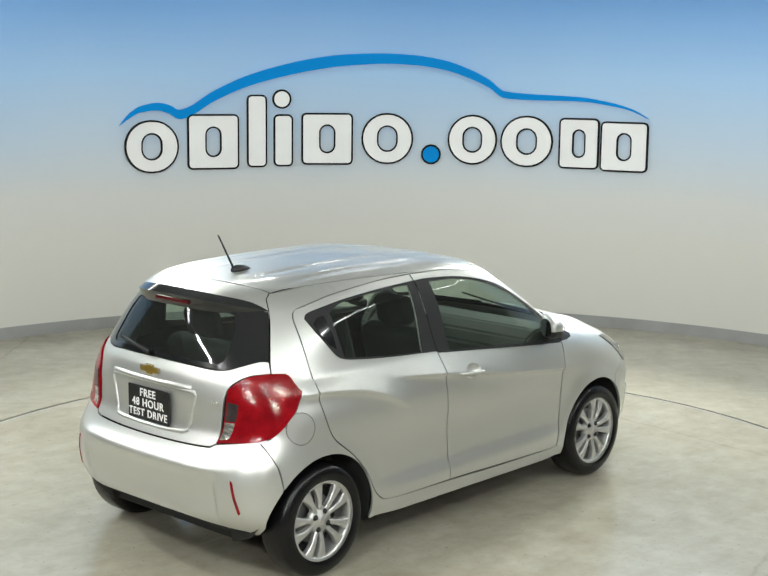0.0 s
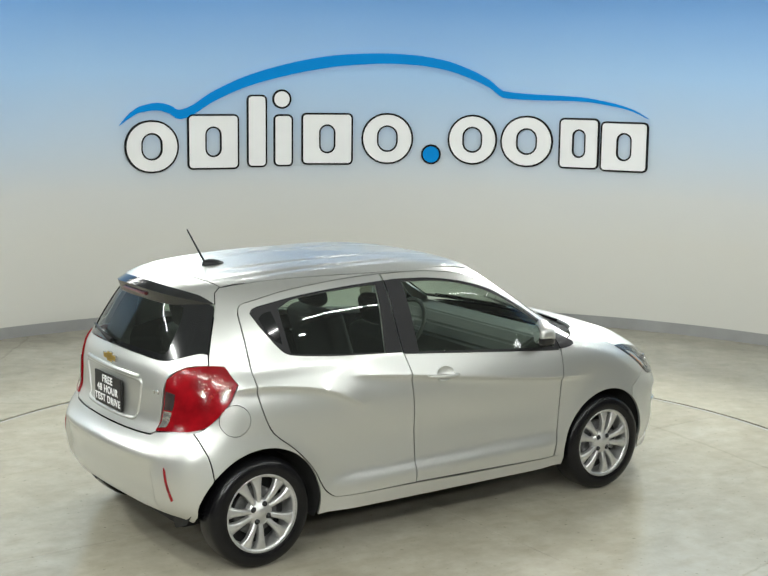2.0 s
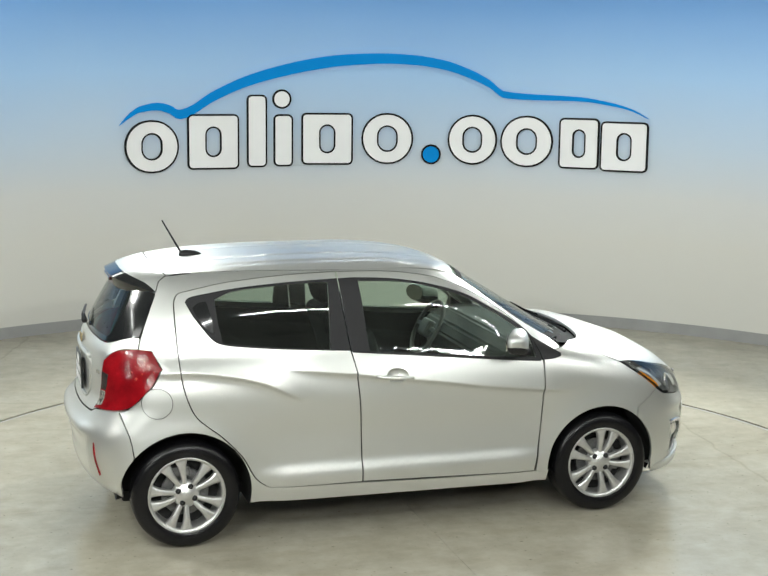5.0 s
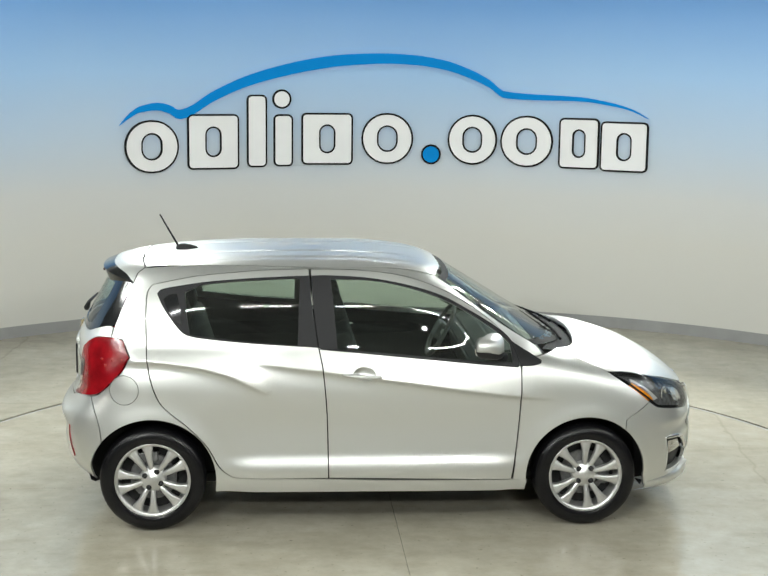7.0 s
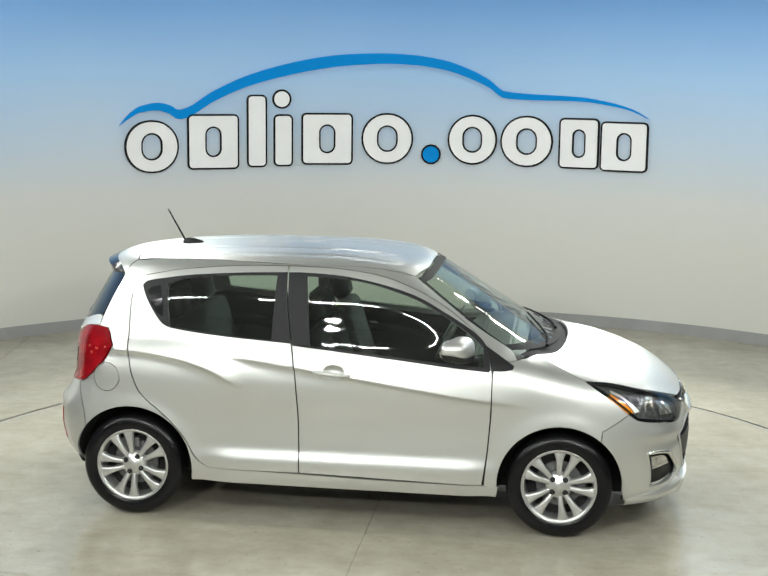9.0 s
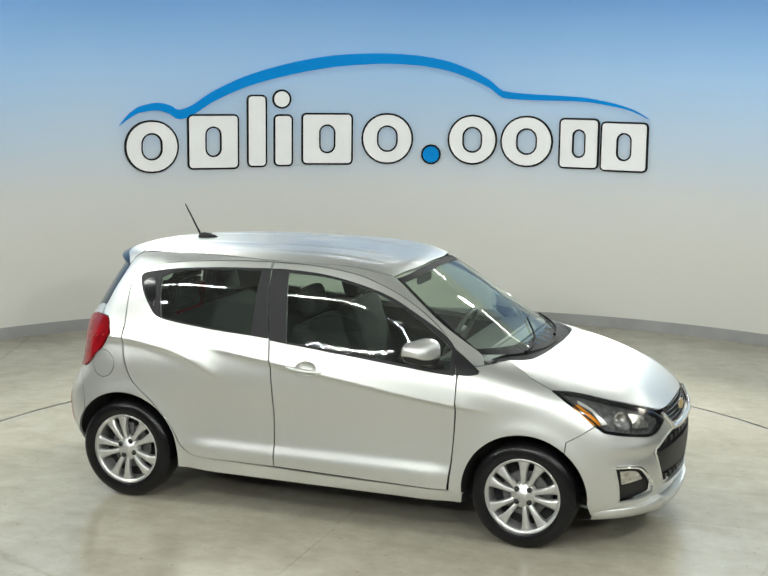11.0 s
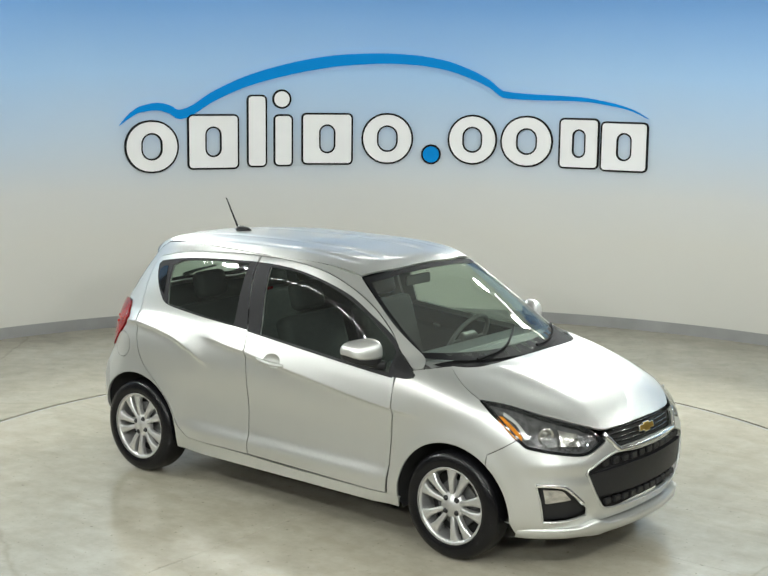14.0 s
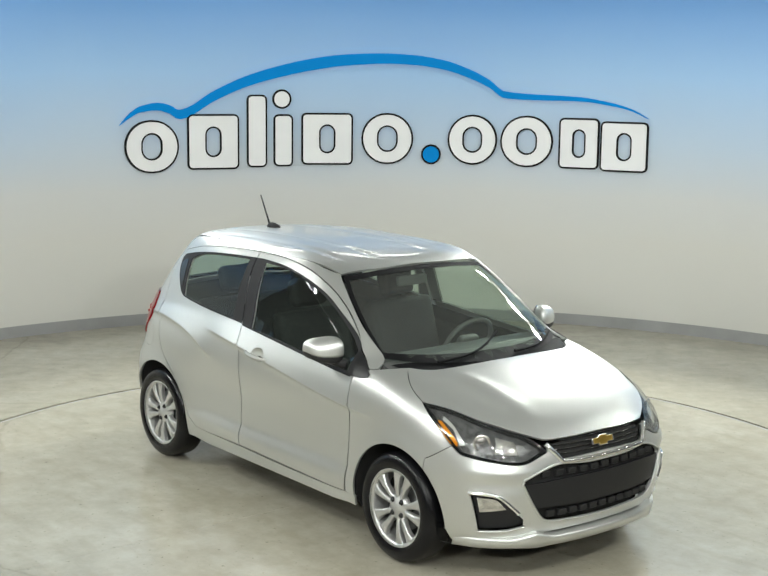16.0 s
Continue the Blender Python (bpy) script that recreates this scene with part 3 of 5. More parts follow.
DITCH = [(HEADER[2][0] - 0.002, -0.510), (0.12, -0.552), (-0.33, -0.558), (-0.95, -0.508), (-1.255, -0.440)]
TAIL_RIM = B((-0.503, 0.978)) + S((-1.501, 1.037), (-1.352, 1.045), (-1.308, 0.960), (-1.368, 0.871), (-1.486, 0.756)) + B((-0.478, 0.716))
_lamp_z = pchip([1.318, 1.402, 1.644, 1.775], [0.862, 0.853, 0.790, 0.744])
LAMP_TOP = [(x, float(_lamp_z(x))) for x in np.linspace(1.318, 1.770, 13)]
_hood_y = pchip([1.047, 1.12, 1.191, 1.26, 1.318], [-0.586, -0.640, -0.680, -0.699, -0.706])
HOOD_SIDE = [(x, float(_hood_y(x))) for x in np.linspace(1.047, 1.310, 9)]
HEAD_RIM = S(*LAMP_TOP) + E((-0.385, 0.700), (-0.362, 0.673), (-0.489, 0.624), (-0.602, 0.633)) + S((1.608, 0.660), (1.556, 0.700), (1.465, 0.770))
GAP = 0.0032
SEAM_F = [(1.412 + 0.138 * k / 6, 0.606 + 0.088 * k / 6 - 0.004 * math.sin(math.pi * k / 6)) for k in range(7)]
SEAM_R = [(-1.522, 0.733), (-1.510, 0.700), (-1.496, 0.660), (-1.480, 0.619), (-1.468, 0.570), (-1.458, 0.511)]


def build_side(car):
    """Right side panels; returns the parts to mirror."""
    made = []
    ws_edge = E((-0.633, 1.00), (-0.610, 1.12), (-0.570, 1.25), (-0.514, 1.366))
    outline = ([tuple(p) for p in ws_edge] + T(*DITCH) + S((-1.280, 1.380), (-1.315, 1.30), (-1.361, 1.20), (-1.400, 1.10), (-1.413, 1.055))
               + S((-1.35, 1.052), (-1.302, 0.960), (-1.363, 0.867), (-1.481, 0.753), *SEAM_R)
               + S(*arc(REAR_AX, AX_Z, 0.345, 139, -8, 18)) + S((-0.852, 0.226), (-0.3, 0.223), (0.3, 0.220), (0.852, 0.218), (0.862, 0.272), (0.776, 0.2765), (0.11, 0.284), (-0.236, 0.294))
               + S(*REAR_EDGE) + S(*REAR_TOP[:-1]) + S(*shifted(DOOR_TOP, 0, 0)) + S((0.800, 1.018), (0.90, 0.960), (0.945, 0.965)))
    fuel = S(*arc(-1.339, 0.790, 0.080, 0, 345, 23))
    made.append((part("body_side", panel_bm("side", outline, [fuel], step=0.028), PAINT, car), car))
    made.append((part("fuel_door", panel_bm("side", S(*arc(-1.339, 0.790, 0.0765, 0, 345, 23)), step=0.02), PAINT, car, "round silver fuel door"), car))
    # front fender
    fender = (S((0.868, 0.270), (0.786, 0.279), (0.804, 0.466), (0.8195, 0.690), (0.8215, 0.880), (0.83, 0.935), (0.90, 0.952), (0.955, 0.962)) + T(*shifted(HOOD_SIDE, 0, -0.002))
              + S((1.462, 0.764), *SEAM_F[::-1]) + S(*arc(FRONT_AX, AX_Z, 0.338, 50.7, 183, 16)))
    made.append((part("front_fender", panel_bm("side", fender, step=0.028), PAINT, car), car))

    # doors
    fd = empty("front_door", car)
    fo = S(*shifted(FRONT_EDGE, -GAP, 0)) + S(*[(x - 0.002, z - GAP) for x, z in DOOR_TOP[::-1][1:-1]]) + S((-0.331, 1.417)) + S(*shifted(MID_EDGE[::-1][1:], GAP, GAP))
    fglass = [(-0.224, 1.372), (0.004, 1.362), (0.193, 1.328), (0.384, 1.266), (0.548, 1.180), (0.700, 1.078), (0.762, 1.025), (0.772, 0.928), (0.508, 0.945), (0.10, 0.980), (-0.188, 1.004)]
    fdlo = [(-0.3315, 1.386), (-0.251, 1.388), (-0.023, 1.376), (0.193, 1.340), (0.384, 1.281), (0.549, 1.194), (0.687, 1.110), (0.765, 1.045), (0.796, 0.965), (0.809, 0.911), (0.750, 0.912), (0.507, 0.935), (0.106, 0.972), (-0.2885, 1.008), (-0.3155, 1.190)]
    rim = [(-0.045 + 0.062 * math.cos(a * math.pi / 9), 0.872 + 0.040 * math.sin(a * math.pi / 9)) for a in range(18)]
    made.append((part("door_panel", panel_bm("side", fo, [S(*fglass), S(*rim)], depth=0.008, step=0.028), PAINT, fd), "front_door"))
    made.append((part("window_trim", panel_bm("side", S(*fdlo), [S(*fglass)], 0.003, 0.006, 0.03), PILLAR, fd, "dark grey pillar film and window surround"), "front_door"))
    made.append((part("door_window", panel_bm("side", S(*fglass), (), -0.006, 0, 0.04), GLASS, fd, "greenish clear side window"), "front_door"))
    made.append((part("waist_seal", panel_bm("side", S((-0.285, 1.012), (0.106, 0.976), (0.507, 0.939), (0.80, 0.914), (0.80, 0.904), (0.507, 0.929), (0.106, 0.966), (-0.283, 1.002)), (), 0.005, 0.006, 0.03), BLACK_TRIM, fd, "black window seal"), "front_door"))
    cup = panel_bm("side", S(*rim), (), -0.0005, 0.0, 0.012)
    for v in cup.verts:
        r = math.hypot((v.co.x + 0.045) / 0.062, (v.co.z - 0.872) / 0.040)
        v.co.y += 0.034 * max(0.0, 1 - r ** 4)
    made.append((part("handle_cup", cup, PAINT, fd, "hollow behind the door handle"), "front_door"))
    bar = tube_bm([(-0.165 + 0.21 * k / 12, -0.800 - 0.026 * math.sin(math.pi * k / 12) ** 0.6, 0.876 - 0.016 * k / 12) for k in range(13)],
                  [0.007 + 0.006 * math.sin(math.pi * k / 12) for k in range(13)], 10)
    made.append((part("door_handle", bar, PAINT, fd, "silver pull handle", smooth=True), "front_door"))

    rd = empty("rear_door", car)
    ro = S(*[(x + 0.0062, z + 0.002) for x, z in REAR_EDGE]) + S(*[(x + 0.001, z - GAP) for x, z in REAR_TOP[:-1]]) + S((-0.345, 1.418)) + S(*shifted(MID_EDGE[::-1][1:-1], -GAP, 0)) + S((-0.240, 0.302))
    rglass = [(-1.014, 1.302), (-0.917, 1.341), (-0.70, 1.362), (-0.425, 1.373), (-0.393, 1.369), (-0.400, 1.20), (-0.405, 1.026), (-0.691, 1.047), (-0.985, 1.080), (-1.006, 1.20)]
    qglass = [(-1.130, 1.262), (-1.098, 1.285), (-1.058, 1.292), (-1.035, 1.200), (-1.030, 1.130), (-1.062, 1.150), (-1.105, 1.205)]
    rdlo = [(-1.166, 1.288), (-1.150, 1.308), (-1.103, 1.322), (-0.904, 1.354), (-0.638, 1.375), (-0.3385, 1.387), (-0.3295, 1.25), (-0.2955, 1.012), (-0.691, 1.038), (-0.967, 1.069), (-1.033, 1.096), (-1.127, 1.215)]
    made.append((part("door_panel", panel_bm("side", ro, [S(*rglass)], step=0.028), PAINT, rd), "rear_door"))
    made.append((part("window_trim", panel_bm("side", S(*rdlo), [S(*rglass)], 0.003, 0.006, 0.03), PILLAR, rd, "dark grey pillar film and window surround"), "rear_door"))
    made.append((part("door_window", panel_bm("side", S(*rglass), (), -0.006, 0, 0.04), GLASS_DARK, rd, "dark privacy glass"), "rear_door"))
    made.append((part("quarter_glass", panel_bm("side", S(*qglass), (), 0.006, 0.004, 0.03), BLACK_GLOSS, rd, "black corner glass"), "rear_door"))

    # dark cavity behind the gaps and under the glass line
    back = S((0.84, 0.26), (0.84, 0.88), (0.76, 0.93), (0.507, 0.925), (0.106, 0.960), (-0.290, 0.992), (-0.691, 1.022), (-1.0, 1.055), (-1.19, 1.02), (-1.20, 0.82), (-1.13, 0.72), (-1.0, 0.615), (-0.87, 0.49), (-0.80, 0.36), (-0.75, 0.27))
    made.append((part("inner_side", panel_bm("side", back, (), -0.034, 0, 0.06), DARK, car, "dark inner door shell"), car))

    lining = S((-1.20, 1.30), (-1.17, 0.80), (-1.30, 0.68), (-1.50, 0.70), (-1.40, 1.03), (-1.345, 1.20), (-1.28, 1.34))
    made.append((part("quarter_lining", panel_bm("side", lining, (), -0.030, 0, 0.06), DASH, car, "dark grey load-bay lining"), car))

    # mirror
    mi = empty("wing_mirror", car)
    def housing(z0, z1, k):
        bm = bmesh.new()
        bmesh.ops.create_uvsphere(bm, u_segments=28, v_segments=18, radius=1)
        for v in bm.verts:
            x, y, z = v.co
            p = 3.4
            n = (abs(x) ** p + abs(y) ** p + abs(z) ** p) ** (1 / p)
            x, y, z = x / n, y / n, z / n
            z = min(max(z, z0), z1)
            back = 1.0 if x > 0 else 0.68
            v.co = (0.630 + 0.072 * x * back * (1 - 0.12 * y) * k + 0.045 * y, -0.828 + 0.086 * y * k, 1.030 + (0.066 + 0.012 * y) * z * k - 0.02 * max(0, x) ** 2)
        bmesh.ops.remove_doubles(bm, verts=bm.verts[:], dist=1e-5)
        return bm
    made.append((part("shell", housing(-0.18, 1, 1.0), PAINT, mi, "silver mirror shell", smooth=True), "wing_mirror"))
    made.append((part("mirror_base", housing(-1, -0.15, 0.985), BLACK_TRIM, mi, "black mirror underside", smooth=True), "wing_mirror"))
    made.append((part("arm", tube_bm([(0.64, -0.80, 0.982), (0.68, -0.77, 0.962), (0.73, -0.742, 0.955)], [0.03, 0.026, 0.028], 10), BLACK_TRIM, mi, "black mirror arm", smooth=True), "wing_mirror"))
    pane = slab_bm([(-0.828 + 0.066 * math.cos(k * math.pi / 10), 1.034 + 0.052 * math.sin(k * math.pi / 10)) for k in range(20)], 0.574, 0.580, "x")
    for v in pane.verts:
        v.co.x += 0.045 * (v.co.y + 0.828) / 0.086
    made.append((part("mirror_glass", pane, MIRROR, mi, "mirror glass"), "wing_mirror"))
    made.append((part("mirror_corner", panel_bm("side", S((0.768, 1.034), (0.80, 1.012), (0.931, 0.936), (0.928, 0.922), (0.880, 0.912), (0.812, 0.911), (0.798, 0.960)), (), 0.006, 0.008, 0.025), BLACK_TRIM, mi, "black triangular corner trim"), "wing_mirror"))

    # lamps
    tl = empty("tail_lamp", car)
    made.append((part("lens", panel_bm("tail", TAIL_RIM, (), 0.010, 0.022, 0.025), RED, tl, "glossy red lens"), "tail_lamp"))
    clear = B((-0.506, 0.822), (-0.556, 0.822), (-0.537, 0.742), (-0.490, 0.731))
    made.append((part("reverse_lens", panel_bm("tail", clear, (), 0.0125, 0.005, 0.02), CLEAR_LENS, tl, "clear reversing lamp window"), "tail_lamp"))
    smoked = B((-0.512, 0.922), (-0.566, 0.912), (-0.558, 0.828), (-0.507, 0.828))
    made.append((part("smoked_lens", panel_bm("tail", smoked, (), 0.0125, 0.005, 0.02), SMOKED, tl, "smoked grey lamp window"), "tail_lamp"))
    # bright red dots added to imitate sparkles of light on the lens
    for x, z, rr in ((-1.455, 0.945, 0.008), (-1.405, 0.940, 0.007), (-1.345, 0.950, 0.009), (-1.435, 0.915, 0.009)):
        c = S((x, z))[0]
        dot = bmesh.new()
        bmesh.ops.create_uvsphere(dot, u_segments=10, v_segments=6, radius=rr)
        bmesh.ops.translate(dot, verts=dot.verts[:], vec=(c[0] - 0.004, c[1] - 0.009, c[2]))
        made.append((part("lens_glint", dot, RED_BRIGHT, tl, "bright red dot imitating a glint on the lens", smooth=True), "tail_lamp"))

    hl = empty("head_lamp", car)
    made.append((part("bowl", panel_bm("nose", HEAD_RIM, (), -0.028, 0.0, 0.03), BOWL, hl, "dark grey lamp bowl"), "head_lamp"))
    made.append((part("rim", panel_bm("nose", HEAD_RIM, [S((1.345, 0.853), *shifted(LAMP_TOP[2:], 0.0, -0.003)) + E((-0.398, 0.695), (-0.392, 0.676), (-0.496, 0.634), (-0.600, 0.643)) + S((1.604, 0.672), (1.556, 0.712), (1.470, 0.777))], 0.0, 0.028, 0.016), BLACK_GLOSS, hl, "black lamp surround"), "head_lamp"))
    made.append((part("amber_lens", panel_bm("nose", [(1.433, -0.716, 0.796), (1.452, -0.702, 0.801), (1.566, -0.692, 0.715), (1.568, -0.698, 0.690), (1.532, -0.714, 0.708), (1.457, -0.720, 0.768)], (), -0.006, 0.006, 0.012, sharp=60), AMBER, hl, "amber indicator"), "head_lamp"))
    made.append((part("running_strip", panel_bm("nose", [(1.455, -0.697, 0.806), (1.529, -0.687, 0.767), (1.558, -0.692, 0.735), (1.580, -0.691, 0.698), (1.606, -0.673, 0.706), (1.566, -0.680, 0.748), (1.517, -0.678, 0.788), (1.447, -0.680, 0.822)], (), -0.009, 0.006, 0.012), SILVER, hl, "silver running light strip"), "head_lamp"))
    ring = lathe_bm([(0.030, 0.0), (0.040, 0.010), (0.044, 0.018), (0.039, 0.020), (0.030, 0.010), (0.026, 0.0)], 28, close=True)
    eye = lathe_bm([(0.001, 0.010), (0.018, 0.007), (0.030, -0.002)], 24)
    aim = pose(1.648, -0.608, 0.712, 0, 0, 57)
    made.append((part("projector_ring", moved_bm(ring, aim @ pose(0, 0, 0, 0, 0, 180)), CHROME, hl, "chrome projector ring", smooth=True), "head_lamp"))
    made.append((part("projector_eye", moved_bm(eye, aim @ pose(0, 0, 0, 0, 0, 180)), CLEAR_LENS, hl, "glass projector lens", smooth=True), "head_lamp"))
    made.append((part("reflector", panel_bm("nose", [(1.690, -0.555, 0.748), (1.756, -0.488, 0.726), (1.788, -0.484, 0.663), (1.722, -0.582, 0.672)], (), -0.012, 0.004, 0.012), CLEAR_LENS, hl, "faceted chrome reflector"), "head_lamp"))
    made.append((part("lens", panel_bm("nose", HEAD_RIM, (), 0.004, 0.0, 0.03), GLASS_CLEAR, hl, "clear lamp lens"), "head_lamp"))
    groups = {}
    for ob, g in made:
        if g is car:
            mirrored(ob, car)
        else:
            if g not in groups:
                groups[g] = empty(g, car)
            mirrored(ob, groups[g])


def build_top(car):
    roof = T(*[(p[0], min(0.0, p[1] + 0.004)) for p in HEADER], (0.12, -0.548), (-0.33, -0.554), (-0.95, -0.504), (-1.238, -0.441), (-1.262, -0.30), (-1.275, 0.0))
    rb = panel_bm("top", roof, (), 0, 0.012, 0.022, True)
    for v in rb.verts:
        ends = max(0, min(1, (v.co.x + 1.15) / 0.15)) * max(0, min(1, (0.32 - v.co.x) / 0.15))
        for c in (0.20, 0.40):
            v.co.z -= 0.005 * math.exp(-((abs(v.co.y) - c) / 0.024) ** 2) * ends
    part("roof", rb, PAINT, car)
    part("headliner", panel_bm("top", T((0.40, 0.0), (0.38, -0.25), (0.30, -0.46), (-0.33, -0.51), (-1.15, -0.44), (-1.20, 0.0)), (), -0.035, 0, 0.08, True), LINER, car, "pale cloth headliner")
    for s in (-1, 1):
        pts = [tuple(Vector(p) + Vector((0, 0, -0.004))) for p in T(*[(x, s * (abs(y) - 0.003)) for x, y in [(0.345 - 1.6 * k / 40, -np.interp(-(0.345 - 1.6 * k / 40), [-0.345, -0.12, 0.33, 0.95, 1.255], [0.506, 0.550, 0.556, 0.506, 0.440])) for k in range(41)]])]
        part("roof_seam", tube_bm(pts, 0.0032, 6), BLACK_TRIM, car, "black roof seam strip")
    hood = T((1.215, 0.0), (1.20, -0.25), (1.165, -0.44), (1.115, -0.530), *shifted(HOOD_SIDE, 0.001, 0.002), *[(p[0] + 0.001, p[1] + 0.003) for p in S(*LAMP_TOP)], (1.828, -0.345), (1.856, -0.18), (1.862, 0.0))
    hb = panel_bm("top", hood, (), 0, 0.014, 0.03, True)
    for v in hb.verts:
        u = abs(v.co.y)
        edge = 0.30 + 0.20 * (1.84 - v.co.x)
        v.co.z += 0.030 * max(0, 1 - (u / 0.62) ** 2) * max(0, min(1, (1.86 - v.co.x) / 0.22)) * max(0.35, min(1, (v.co.x - 1.08) / 0.2))
        v.co.z += 0.010 * math.exp(-((u - edge) / 0.05) ** 2) * max(0, min(1, (1.80 - v.co.x) / 0.3)) * max(0, min(1, (v.co.x - 1.15) / 0.2))
    part("hood", hb, PAINT, car)
    ws = E((0, 1.394), (-0.26, 1.387), (-0.506, 1.366), (-0.563, 1.25), (-0.602, 1.12), (-0.625, 1.005), (-0.50, 0.992), (-0.25, 0.980), (0, 0.976))
    wsi = E((0, 1.374), (-0.26, 1.367), (-0.496, 1.346), (-0.552, 1.24), (-0.591, 1.12), (-0.611, 1.030), (-0.45, 1.020), (-0.22, 1.010), (0, 1.006))
    part("windshield", panel_bm("front", ws, (), -0.006, 0, 0.05, True), SCREEN, car, "large greenish windshield")
    band = panel_bm("front", ws + wsi[::-1], (), -0.003, 0, 0.025, True)
    part("glass_border", band, SCUTTLE, car, "black printed border of the windshield")
    cowl = T((0.96, -0.628), (1.045, -0.588), (1.110, -0.536), (1.160, -0.446), (1.195, -0.255), (1.210, 0.0), (1.06, 0.0), (1.055, -0.25), (1.02, -0.48))
    part("cowl", panel_bm("top", cowl, (), -0.012, 0.0, 0.03, True), SCUTTLE, car, "black plastic scuttle panel")
    for a, b in (((1.10, -0.42), (0.97, 0.12)), ((1.14, 0.10), (0.93, 0.58))):
        pts = [tuple(Vector(p) + Vector((0.0, 0, 0.012 - 0.004 * k / 8))) for k, p in enumerate(T(*[(a[0] + (b[0] - a[0]) * k / 8 + 0.05 * math.sin(math.pi * k / 8), a[1] + (b[1] - a[1]) * k / 8) for k in range(9)]))]
        part("wiper", tube_bm(pts, [0.009 - 0.004 * k / 8 for k in range(9)], 8), SCUTTLE, car, "black windshield wiper")
    # aerial
    an = empty("aerial", car)
    zb = float(top_z(np.array([-1.05]), np.array([0.0]))[0])
    bm = bmesh.new()
    bmesh.ops.create_uvsphere(bm, u_segments=20, v_segments=12, radius=1)
    for v in bm.verts:
        v.co = (-1.05 + v.co.x * (0.075 if v.co.x > 0 else 0.055), v.co.y * 0.032, zb + 0.004 + v.co.z * 0.026 * (1 - 0.3 * v.co.x))
    part("foot", bm, BLACK_TRIM, an, "black teardrop foot", smooth=True)
    part("rod", tube_bm([(-1.09, 0, zb + 0.015), (-1.13, 0, zb + 0.085), (-1.195, 0, zb + 0.20)], [0.0065, 0.0055, 0.004], 8), BLACK_TRIM, an, "thin black rod", smooth=True)


def emblem(name, parent, x, z, s, tilt):
    """A small gold badge in a chrome edge, plain shapes only."""
    e = empty(name, parent)
    for nm, k, th, m in (("badge_edge", 1.14, 0.006, CHROME), ("badge", 1.0, 0.010, GOLD)):
        a, b = box_bm(-th / 2, th / 2, -0.070 * k, 0.070 * k, -0.014 * k, 0.014 * k, 0.003), box_bm(-th / 2, th / 2, -0.028 * k, 0.028 * k, -0.024 * k, 0.024 * k, 0.003)
        part(nm, moved_bm(join_bm(a, b), pose(x + s * 0.002, 0, z, 0, tilt, 0)), m, e, "gold badge" if m is GOLD else "chrome badge edge")


